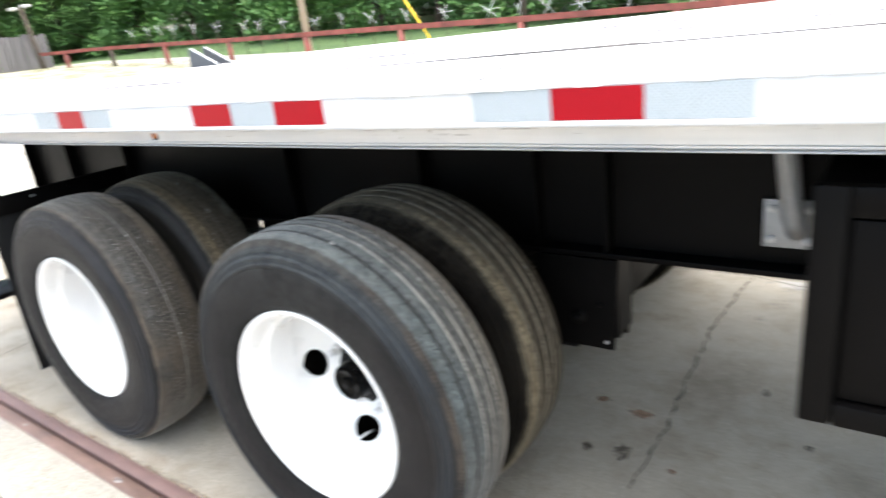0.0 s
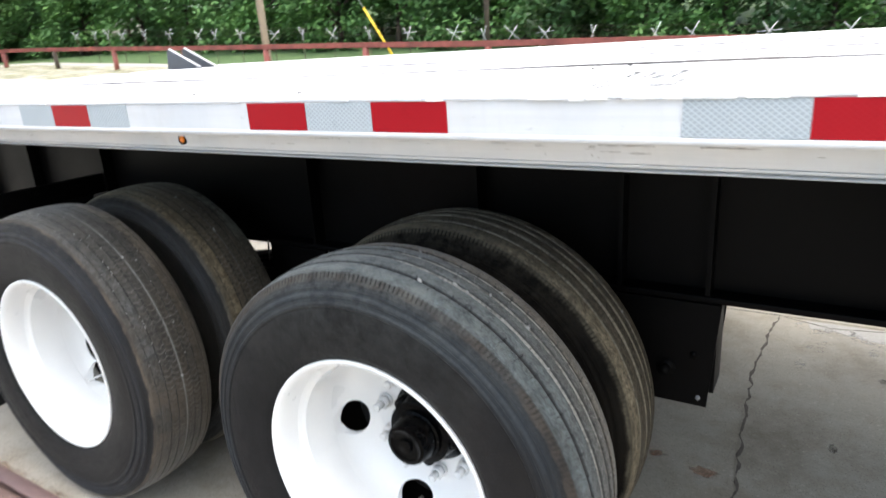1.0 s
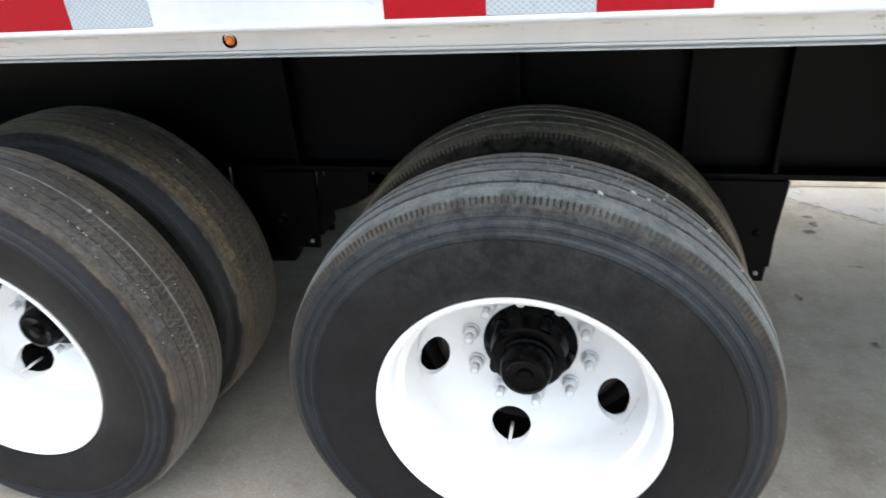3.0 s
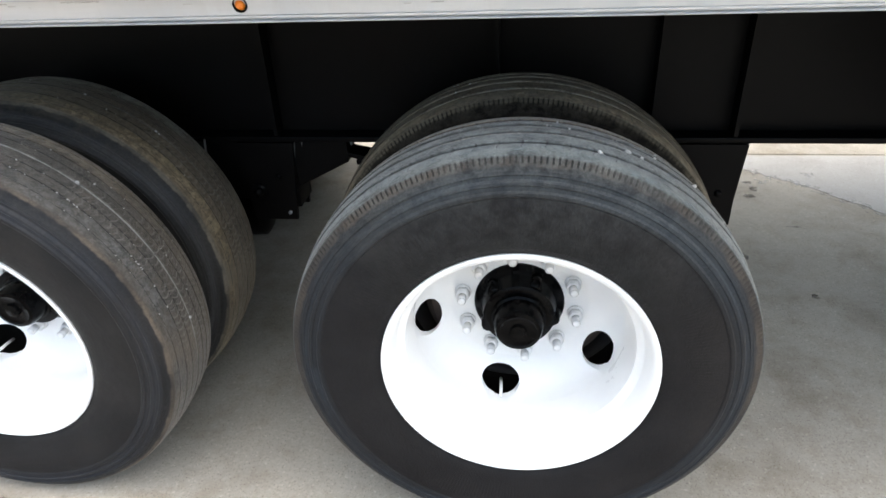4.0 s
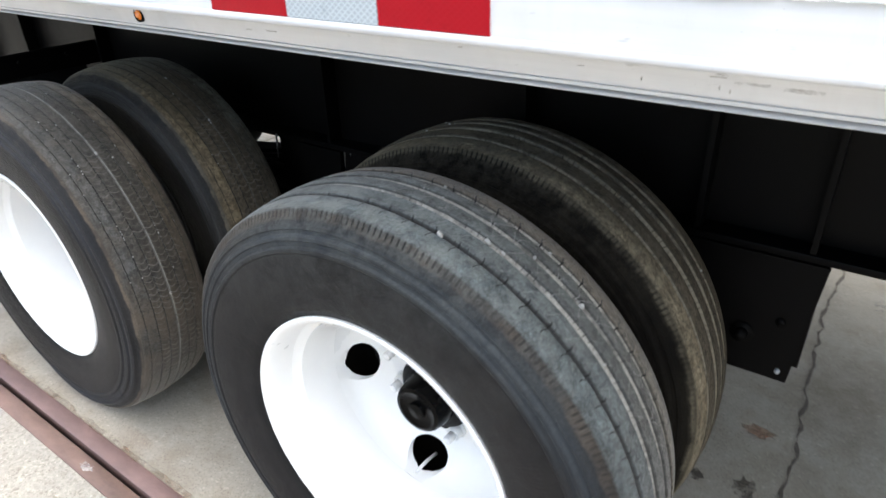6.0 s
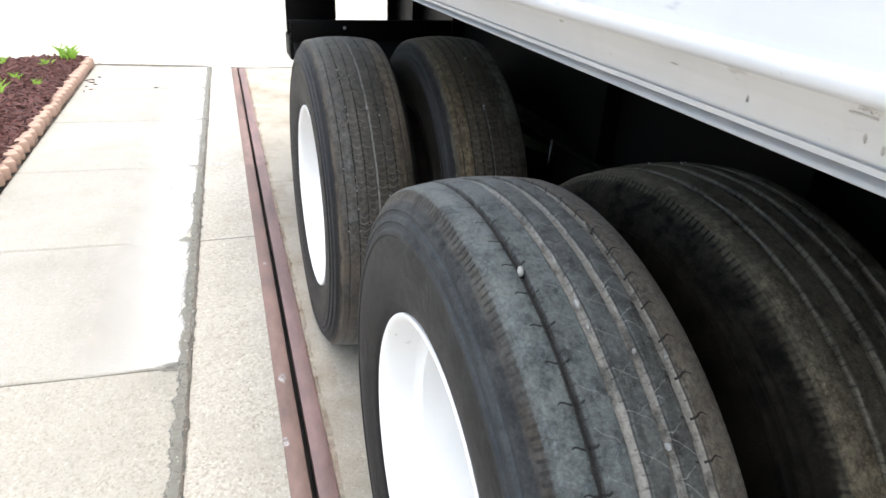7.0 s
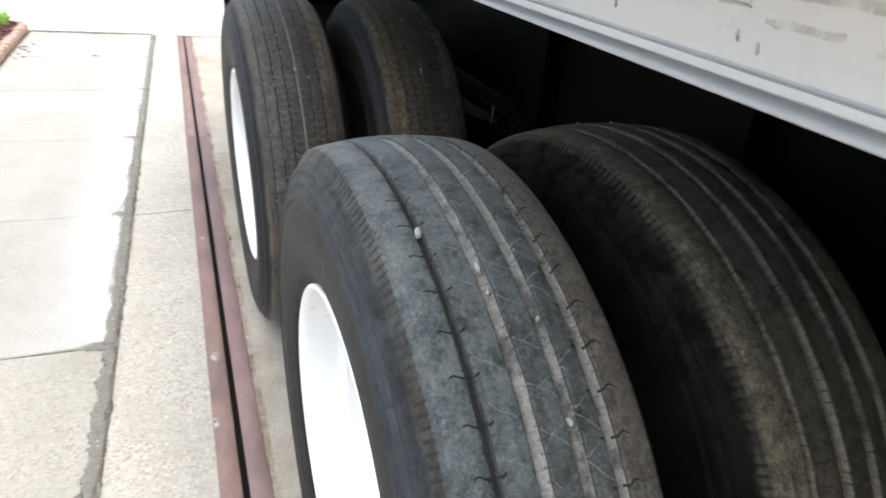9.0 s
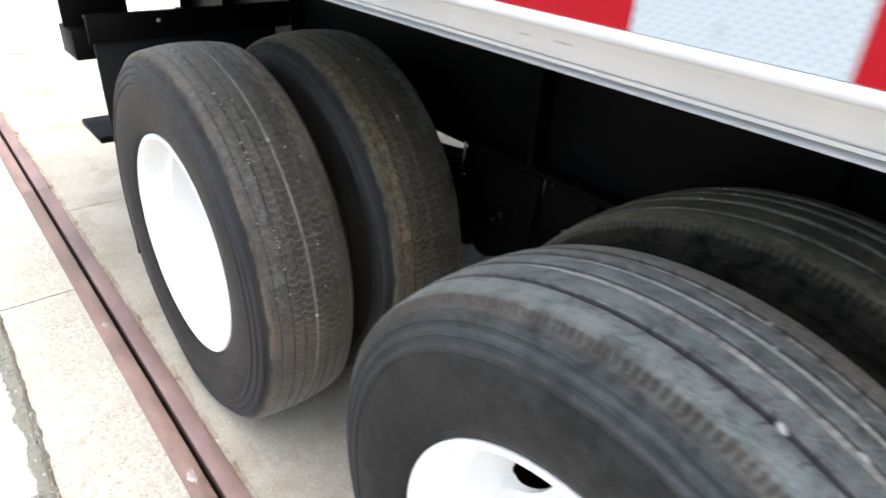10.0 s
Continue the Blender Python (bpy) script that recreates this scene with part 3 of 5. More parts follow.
# ---------------------------------------------------------------- ground
def yard_top(x):
    """Height of the yard's upper edge, falling towards the front of the trailer."""
    return float(np.interp(x, [-34, -30, -23.5, -20, -12, -9, 0, 12], [1.68, 1.64, 1.36, 1.20, 0.90, 0.72, 0.42, 0.25]))


def rise(x, y):
    d = math.hypot(max(0.0, -x - 9.0), max(0.0, y - 5.0))
    s = min(1.0, d / 8.0)
    z = yard_top(x) * s * s * (3 - 2 * s)
    if y > 14.3:
        z -= 0.25
    if -6.08 < x < 14 and -9 < y < 4.6:
        z = -0.12
    return z


def build_ground():
    bm = bmesh.new()
    xs = [-2000, -400, -120, -60] + steps(-40, -6.6, 34) + [-6.11, -6.05] + steps(-5, 13, 9) + [13.97, 14.03, 20, 30, 60, 400, 2000]
    ys = [-2000, -400, -60, -20, -9.03, -8.97, -6, -4, -2, 0, 2, 4, 4.57, 4.63] + steps(5.5, 14.3, 18) + [14.4, 18, 24, 40, 100, 400, 2000]
    grid = [[bm.verts.new((x, y, rise(x, y))) for y in ys] for x in xs]
    for a, b in zip(grid, grid[1:]):
        for k in range(len(ys) - 1):
            bm.faces.new((a[k], b[k], b[k + 1], a[k + 1]))
    bmesh.ops.recalc_face_normals(bm, faces=bm.faces)
    g = part("ground", bm, YARD)
    tagged(g, "pale concrete yard around the driveway", "ground", kind="structure")


build_ground()


def trench_y(x):
    return -0.163 - 0.0125 * x


def walk_in(x):
    """The sidewalk's edge towards the drain."""
    return -0.460 - 0.0286 * x


def walk_out(x):
    """The sidewalk's edge towards the flower bed."""
    return -1.372 - 0.0115 * x


def end_x(y):
    """Where the paving ends and the open yard begins."""
    return -5.76 + 0.19 * y


def prism(pts, top=0.0, bottom=-0.1, bevel=0.0):
    """A slab over an outline of (x, y) points."""
    bm = bmesh.new()
    lower = [bm.verts.new((*p, bottom)) for p in pts]
    upper = [bm.verts.new((*p, top)) for p in pts]
    n = len(pts)
    bm.faces.new(lower[::-1])
    bm.faces.new(upper)
    for k in range(n):
        bm.faces.new((lower[k], lower[(k + 1) % n], upper[(k + 1) % n], upper[k]))
    bmesh.ops.recalc_face_normals(bm, faces=bm.faces)
    if bevel:
        bmesh.ops.bevel(bm, geom=list({e for v in upper for e in v.link_edges if e.other_vert(v) in upper}), offset=bevel, segments=1, affect="EDGES")
    return bm


def build_driveway():
    drive = thing("driveway", (0, 2, 0), "grey concrete driveway slabs with a long crack and rust spots", "driveway", kind="structure")
    # the slab under the trailer, its near side following the drain
    for x0, x1 in ((-5.70, -2.6), (-2.594, 2.6), (2.606, 13.9)):
        for y0, y1 in ((None, 2.52), (2.526, 4.58)):
            bm = bmesh.new()
            a0 = trench_y(x0) + 0.1215 if y0 is None else y0
            a1 = trench_y(x1) + 0.1215 if y0 is None else y0
            lower = [bm.verts.new(p) for p in ((x0, a0, -0.1), (x1, a1, -0.1), (x1, y1, -0.1), (x0, y1, -0.1))]
            upper = [bm.verts.new(p) for p in ((x0, a0, 0), (x1, a1, 0), (x1, y1, 0), (x0, y1, 0))]
            bm.faces.new(lower[::-1])
            bm.faces.new(upper)
            for k in range(4):
                bm.faces.new((lower[k], lower[(k + 1) % 4], upper[(k + 1) % 4], upper[k]))
            bmesh.ops.bevel(bm, geom=list({e for v in upper for e in v.link_edges if e.other_vert(v) in upper}), offset=0.004, segments=1, affect="EDGES")
            part("slab", bm, CONCRETE_DRIVE, drive)
    cr = random.Random(44)
    ys = steps(2.52, 0.66, 52)
    bend = np.interp([-y for y in ys], [-2.52, -2.44, -2.05, -1.82, -1.64, -1.46, -1.36, -1.01, -0.80, -0.66], [0.88, 0.872, 0.832, 0.823, 0.829, 0.836, 0.838, 0.856, 0.849, 0.838])
    part("crack", ribbon([(float(x) + cr.uniform(-0.006, 0.006), y) for x, y in zip(bend, ys)], 0.0085, 0.003, 0.9, 4), CRACK, drive)
    part("crack", ribbon([(1.4, 2.50), (1.1, 2.44), (0.86, 2.52), (0.3, 2.51)], 0.008, 0.003, 0.6, 5), CRACK, drive)
    # a smoother grey slab meets the drive along a spalled, broken edge
    sr = random.Random(91)
    xs_ = steps(1.02, 1.95, 40)
    rim = [(x, float(np.interp(x, [1.0, 1.3, 1.5, 1.65, 1.8, 1.95], [2.44, 2.36, 2.20, 2.06, 1.88, 1.72])) + sr.uniform(-0.03, 0.012)) for x in xs_]
    part("patch", prism([(1.0, 2.50)] + rim + [(2.58, 1.50), (2.58, 2.50)], 0.0022, 0.0004), CONCRETE_PATCH, drive)
    part("broken_edge", ribbon([(x, y - 0.012) for x, y in rim], 0.05, 0.0034, 0.8, 93), SPALL, drive)
    for x, y, rx, ry, n in ((1.341, 2.133, 0.026, 0.016, 1), (1.350, 2.053, 0.020, 0.028, 2), (1.309, 1.967, 0.028, 0.020, 3), (1.413, 1.655, 0.04, 0.006, 4)):
        part("pit", blob(x, y, rx, ry, 0.0036, 400 + n), OIL_SPOT, drive)
    for i in range(14):
        sp = random.Random(300 + i)
        part("spall", blob(sp.uniform(0.95, 1.7), sp.uniform(2.0, 2.45), sp.uniform(0.02, 0.05), sp.uniform(0.02, 0.05), 0.0028 + 0.00004 * i, 300 + i), SPALL, drive)
    for x, y, rx, ry, mt, s in ((0.751, 1.067, 0.050, 0.026, RUST_SPOT, 1), (0.590, 1.105, 0.034, 0.018, RUST_SPOT, 2), (0.766, 0.825, 0.030, 0.046, OIL_SPOT, 3), (0.645, 0.806, 0.022, 0.020, OIL_SPOT, 4),
                                (1.124, 1.386, 0.014, 0.030, OIL_SPOT, 6), (1.3, 1.1, 0.017, 0.02, OIL_SPOT, 7), (0.938, 0.795, 0.016, 0.014, RUST_SPOT, 8)):
        part("stain", blob(x, y, rx, ry, 0.0035, s), mt, drive)
    # rust washed out of the drain frame
    part("rust_wash", ribbon([(x, trench_y(x) + 0.129) for x in steps(-5.66, 3.0, 44)], 0.016, 0.0032, 0.5, 30), RUST_LINE, drive)
    part("rust_wash", ribbon([(x, trench_y(x) + 0.155) for x in steps(-5.66, 3.0, 44)], 0.075, 0.0044, 0.5, 31), RUST_WASH, drive)

    apron = thing("apron_strip", (0, -0.3, 0), "rough concrete strip between drain and sidewalk", "pavement", kind="structure")
    for x0, x1 in ((None, -1.922), (-1.914, 1.9), (1.908, 9.0)):
        if x0 is None:
            pts = [(end_x(-0.30), walk_in(-5.8) + 0.028), (x1, walk_in(x1) + 0.028), (x1, trench_y(x1) - 0.0006), (end_x(-0.09), trench_y(-5.75) - 0.0006)]
        else:
            pts = [(x0, walk_in(x0) + 0.028), (x1, walk_in(x1) + 0.028), (x1, trench_y(x1) - 0.0006), (x0, trench_y(x0) - 0.0006)]
        part("slab", prism(pts), CONCRETE_APRON, apron)
    part("lime_splash", blob(-2.955, -0.278, 0.020, 0.055, 0.0024, 510), LIME, apron)
    joint = part("joint_strip", ribbon([(x, walk_in(x) + 0.014) for x in steps(-5.8, 5, 12)], 0.026, 0.002, 0.35, 9), JOINT)
    tagged(joint, "dirt-filled joint beside the sidewalk", "joint", kind="structure")
    gap = part("joint_crack", ribbon([(x, walk_in(x) + 0.020 + 0.004 * math.sin(x * 7)) for x in steps(-5.8, 5, 80)], 0.008, 0.0042, 0.9, 29), CRACK)
    tagged(gap, "dark ragged crack along the pavement joint", "crack", kind="structure")
    dirt = part("joint_dirt", prism([(-5.8, walk_in(-5.8) - 0.07), (5.0, walk_in(5.0) - 0.07), (5.0, walk_in(5.0) + 0.04), (-5.8, walk_in(-5.8) + 0.04)], 0.0036, 0.0030), JOINT_BAND)
    tagged(dirt, "damp dark dirt spread along the joint", "dirt", kind="structure")
    rnd = random.Random(17)
    gv, gf = [], []
    for i in range(150):
        x = rnd.uniform(-4.5, 1.6)
        y = walk_in(x) + 0.014 + rnd.gauss(0, 0.012)
        r = rnd.uniform(0.0015, 0.0045)
        n = len(gv)
        gv += [(x + r, y, 0.003), (x, y + r, 0.003), (x - r, y, 0.003), (x, y - r, 0.003), (x, y, 0.003 + r)]
        gf += [(n, n + 1, n + 4), (n + 1, n + 2, n + 4), (n + 2, n + 3, n + 4), (n + 3, n, n + 4)]
    me = bpy.data.meshes.new("mesh")
    me.from_pydata(gv, [], gf)
    me.materials.append(JOINT_GRIT)
    tagged(part("grit", me, None), "loose pale grit in the pavement joint", "grit", kind="stuff")
    filler = part("joint_bed", prism([(-6.0, -0.36), (-6.0, -0.20), (9, -0.62), (9, -0.78)], -0.012, -0.11), JOINT)
    tagged(filler, "dark soil bed under the pavement joint", "joint", kind="structure")

    walk_ = thing("sidewalk", (0, -0.9, 0), "row of worn concrete sidewalk slabs", "sidewalk", kind="structure")
    xs = [None, -4.93, -3.944, -2.94, -1.94, -0.978, 0.02, 1.01, 2.0, 2.99, 3.98, 4.97]

    def skew(x, y):
        return x + 0.08 * (y + 0.43)

    for a, b in zip(xs, xs[1:]):
        if a is None:
            left = [(end_x(-1.27), walk_out(-6.0)), (end_x(-0.31), walk_in(-5.9))]
        else:
            left = [(skew(a, -1.33) + 0.005, walk_out(a)), (skew(a, -0.43) + 0.005, walk_in(a))]
        right = [(skew(b, -0.43) - 0.005, walk_in(b)), (skew(b, -1.33) - 0.005, walk_out(b))]
        part("slab", prism([left[0], right[1], right[0], left[1]], bevel=0.006), CONCRETE_WORN if a is not None and a > -1.5 else CONCRETE_WALK, walk_)
        part("joint", prism([(skew(b, -1.33) - 0.02, walk_out(b)), (skew(b, -1.33) + 0.02, walk_out(b)), (skew(b, -0.43) + 0.02, walk_in(b)), (skew(b, -0.43) - 0.02, walk_in(b))], -0.010, -0.09), JOINT, walk_)
    for a in xs[1:8]:
        part("joint_dirt", blob(a, walk_in(a) - 0.022, 0.028, 0.045, 0.0046, int(a * 10) + 200), DIRT_WASH, walk_)
    # pale strip, strongest near the drain-side edge of the slabs
    part("bloom", prism([(-5.8, walk_in(-5.8) - 0.42), (-0.99, walk_in(-0.99) - 0.42), (-0.99, walk_in(-0.99)), (-5.8, walk_in(-5.8))], 0.0024, 0.0018), PALE_STRIP, walk_)
    part("crack", ribbon([(-0.24, -0.605), (-0.323, -0.519), (-0.368, -0.487), (-0.396, -0.455)], 0.007, 0.003, 0.6, 72), CRACK, walk_)
    for i, (x, y, a) in enumerate(((-2.612, -0.526, 0.3), (-4.976, -0.721, 1.2))):
        d = 0.016
        twig = part("twig", tube([(x - d * math.cos(a), y - d * math.sin(a), 0.0042), (x, y + 0.003, 0.0048), (x + d * math.cos(a), y + d * math.sin(a), 0.0042)], 0.0035, 6), BARK)
        tagged(twig, "small dark twig on the sidewalk slab", "twig", "twigs on the sidewalk")
    cl = random.Random(61)
    for i in range(12):
        x = cl.uniform(-5.55, -4.9)
        y = walk_out(x) + cl.uniform(0.02, 0.14)
        bit = part("mulch_chip", box((-0.014, -0.006, 0.0), (0.014, 0.006, 0.006), 0.002), MULCH, at=pose(x, y, 0.0005, 0, 0, cl.uniform(0, 180)))
        tagged(bit, "stray red-brown mulch chip on the sidewalk", "mulch chip", "stray mulch chips")
    yard = part("yard_edge", prism([(-6.14, -1.42), (end_x(-1.42) - 0.012, -1.42), (end_x(-0.1) - 0.012, -0.1), (-5.712, 0.2), (-5.712, 4.7), (-6.14, 4.7)], 0.0015, -0.1), YARD)
    tagged(yard, "pale concrete yard edge past the driveway", "pavement", kind="structure")
    edge = thing("yard_joint", (-5.8, 0, 0), "dark expansion joint at the end of the driveway", "joint", kind="structure")
    part("joint", ribbon([(end_x(-1.30), -1.30), (end_x(-0.31), -0.31)], 0.060, 0.004, 0.3, 12), CRACK, edge)
    part("joint", ribbon([(-5.706, -0.05), (-5.704, 4.5)], 0.014, 0.004, 0.3, 13), JOINT, edge)


RUST_WASH = stain("rust_wash", (0.32, 0.18, 0.09), 0.50, 0.78, 3.0, 0.32)
JOINT_GRIT = plain("joint_grit", (0.34, 0.33, 0.30), 0.85, 0.0, 0.35, 90, 0.2)
RUST_SPOT = stain("rust_spot", (0.30, 0.120, 0.050), 0.34, 0.66, 30.0, 0.85)
OIL_SPOT = stain("grease_spot", (0.075, 0.062, 0.050), 0.38, 0.60, 30.0, 0.9)
RUST_LINE = stain("rust_line", (0.24, 0.12, 0.06), 0.40, 0.70, 6.0, 0.6)
DIRT_WASH = stain("damp_dirt", (0.165, 0.160, 0.140), 0.24, 0.50, 12.0, 0.8)
JOINT_BAND = strip_stain("damp_joint_dirt", (0.165, 0.160, 0.138), -0.460, -0.0286, ((-0.060, 0.0), (-0.017, 0.0), (-0.008, 1.0), (0.018, 1.0), (0.026, 0.0)), 0.85, 13.0, 0.060)
PALE_STRIP = strip_stain("pale_walk_strip", (0.58, 0.57, 0.55), -0.460, -0.0286, ((-0.34, 0.0), (-0.20, 0.35), (-0.07, 1.0), (-0.02, 1.0), (0.0, 0.0)), 0.5, 2.4, 0.20)
SPALL = stain("spalled_pale_concrete", (0.50, 0.48, 0.44), 0.50, 0.60, 26.0, 0.7)
CHALK = stain("chalky_rub", (0.55, 0.52, 0.50), 0.34, 0.60, 40.0, 0.75)
LIME = stain("lime_splash", (0.72, 0.71, 0.69), 0.38, 0.56, 22.0, 0.8)
build_driveway()


def build_drain():
    drain = thing("trench_drain", (0, -0.16, 0), "rusty steel trench drain with a narrow open slot", "drain", kind="structure")
    ang = math.atan(-0.0125)
    m = Matrix.Translation((0, -0.163, 0)) @ Matrix.Rotation(ang, 4, "Z")
    for k, (y0, y1) in enumerate(((0.0, 0.0525), (0.0695, 0.121))):
        for x0, x1 in ((-5.70, -2.9), (-2.897, 0.6), (0.603, 4.5), (4.503, 9)):
            part("steel_edge", box((x0, y0, -0.05), (x1, y1, 0.005 if k == 0 else 0.003), 0.002, m=m), RUST_RAIL if k == 0 else RUST_DARK, drain)
    for x, y, rx, ry, n in ((-0.824, -0.128, 0.030, 0.012, 1), (-0.533, -0.150, 0.022, 0.010, 2), (-1.62, -0.115, 0.016, 0.008, 3)):
        part("rub_spot", blob(x, y, rx, ry, 0.0058, 500 + n), CHALK, drain, "pale rubbed spot on the steel")
    part("slot_bed", box((-5.71, 0.0, -0.115), (9, 0.121, -0.085), m=m), SLOT_DARK, drain)
    part("end_plate", box((-5.72, 0.0, -0.08), (-5.702, 0.121, 0.003), m=m), RUST_RAIL, drain)


build_drain()


def build_bed():
    rnd = random.Random(5)
    bed = bmesh.new()
    xs, ys = steps(-6.06, 0.5, 60), steps(-6.0, -1.36, 24)
    grid = [[bed.verts.new((x, y, 0.055 + 0.05 * noise.noise((x * 2.2, y * 2.2, 3)) + 0.012 * rnd.random())) for y in ys] for x in xs]
    for col in grid:
        col[-1].co.y = walk_out(col[-1].co.x) - 0.045
    for a, b in zip(grid, grid[1:]):
        for k in range(len(ys) - 1):
            bed.faces.new((a[k], b[k], b[k + 1], a[k + 1]))
    tagged(part("soil", bed, MULCH), "dark red-brown mulched flower bed", "flower bed", kind="structure")
    verts, faces = [], []
    for i in range(19000):
        x, y = -5.95 + 6.43 * rnd.random() ** 1.5, -1.40 - 4.55 * rnd.random() ** 1.5
        if y > walk_out(x) - 0.07:
            y -= 0.12
        z = 0.065 + 0.05 * noise.noise((x * 2.2, y * 2.2, 3)) + rnd.uniform(0, 0.02)
        l, w, h = rnd.uniform(0.015, 0.04), rnd.uniform(0.005, 0.012), rnd.uniform(0.003, 0.007)
        q = Euler((rnd.uniform(-0.6, 0.6), rnd.uniform(-0.6, 0.6), rnd.uniform(0, 6.28))).to_matrix()
        n = len(verts)
        for sx, sy, sz in ((-1, -1, -1), (1, -1, -1), (1, 1, -1), (-1, 1, -1), (-1, -1, 1), (1, -1, 1), (1, 1, 1), (-1, 1, 1)):
            verts.append(q @ Vector((sx * l, sy * w, sz * h)) + Vector((x, y, z)))
        faces += [(n, n + 1, n + 5, n + 4), (n + 1, n + 2, n + 6, n + 5), (n + 2, n + 3, n + 7, n + 6), (n + 3, n, n + 4, n + 7), (n + 4, n + 5, n + 6, n + 7)]
    me = bpy.data.meshes.new("mesh")
    me.from_pydata([tuple(v) for v in verts], [], faces)
    me.materials.append(MULCH)
    tagged(part("mulch", me, None), "loose red-brown wood mulch chips", "mulch", kind="stuff")

    edging = thing("bed_edging", (-4, -1.39, 0), "row of weathered tan edging bricks round the mulch bed", "garden edging", kind="structure")
    bm = box((-0.052, -0.045, 0.0), (0.052, 0.035, 0.075), 0.014)
    brick = mesh_of(bm, BRICK)
    for i in range(48):
        x = -5.97 + 0.112 * i
        part("brick", brick, None, edging, at=pose(x, walk_out(x) - 0.045 + 0.006 * rnd.uniform(-1, 1), -0.008 + 0.012 * rnd.random(), 0, 0, 24 + rnd.uniform(-6, 6)))

    for x, y, s, n in ((-5.85, -1.50, 0.21, 60), (-5.6, -1.62, 0.12, 20), (-5.1, -1.75, 0.11, 18), (-4.55, -1.78, 0.17, 40), (-4.85, -1.56, 0.10, 14), (-5.7, -2.0, 0.14, 20), (-5.75, -2.5, 0.13, 18)):
        plant_v, plant_f = [], []
        for i in range(n):
            a, t = rnd.uniform(0, 6.28), rnd.uniform(0.1, 0.55)
            d = Vector((math.cos(a) * t, math.sin(a) * t, 1)).normalized()
            side = d.cross(Vector((math.sin(a), -math.cos(a), 0.2))).normalized()
            h, w = s * rnd.uniform(0.5, 1.0), s * 0.045
            b = Vector((x + rnd.uniform(-1, 1) * s * 0.25, y + rnd.uniform(-1, 1) * s * 0.25, 0.05))
            k = len(plant_v)
            bend = Vector((math.cos(a), math.sin(a), -0.3)) * h * 0.3
            plant_v += [b - side * w * 0.5, b + side * w * 0.5, b + d * h * 0.6 + side * w, b + d * h + bend, b + d * h * 0.6 - side * w]
            plant_f += [(k, k + 1, k + 2, k + 4), (k + 4, k + 2, k + 3)]
        me = bpy.data.meshes.new("mesh")
        me.from_pydata([tuple(v) for v in plant_v], [], plant_f)
        me.materials.append(SPROUT)
        tagged(part("garden_plant", me, None), "bright green young leafy plant in mulch", "plant", "plants in the bed")


build_bed()


# ---------------------------------------------------------------- trailer
REAR, FRONT, FAR = -2.95, 11.4, 2.59
trailer = thing("flatbed_trailer", (0, FAR / 2, 0), "flatbed trailer with white aluminium deck and black chassis on dual wheels", "trailer")


def deck_z(y):
    return 1.3552 + 0.0095 * y


def smear(x0, x1, z0, z1, seed, y, thick=0.0008):
    """A ragged patch scraped or stuck onto an upright face of the rail."""
    rnd = random.Random(seed)
    bm = bmesh.new()
    n = 14
    low = [(x0 + (x1 - x0) * k / n, z0 + (z1 - z0) * 0.28 * rnd.random()) for k in range(n + 1)]
    high = [(x0 + (x1 - x0) * k / n, z1 - (z1 - z0) * 0.28 * rnd.random()) for k in range(n + 1)]
    loop = low + high[::-1]
    a = [bm.verts.new((x, y, z)) for x, z in loop]
    b = [bm.verts.new((x, y + thick, z)) for x, z in loop]
    bm.faces.new(a)
    for k in range(len(loop)):
        bm.faces.new((a[k], a[(k + 1) % len(loop)], b[(k + 1) % len(loop)], b[k]))
    bmesh.ops.recalc_face_normals(bm, faces=bm.faces)
    return bm


PATCH = plain("dull_grey_scrape", (0.50, 0.485, 0.47), 0.6, 0.1, 0.25, 50, 0.3)
DECK_SCUFF = stain("deck_scuff", (0.115, 0.115, 0.120), 0.30, 0.62, 60.0, 0.92)
GRIME_WASH = stain("grime_wash", (0.36, 0.31, 0.28), 0.40, 0.70, 45.0, 0.55)
NAILER = plain("weathered_nailer", (0.085, 0.08, 0.078), 0.85, 0.0, 0.4, 12, 0.3)


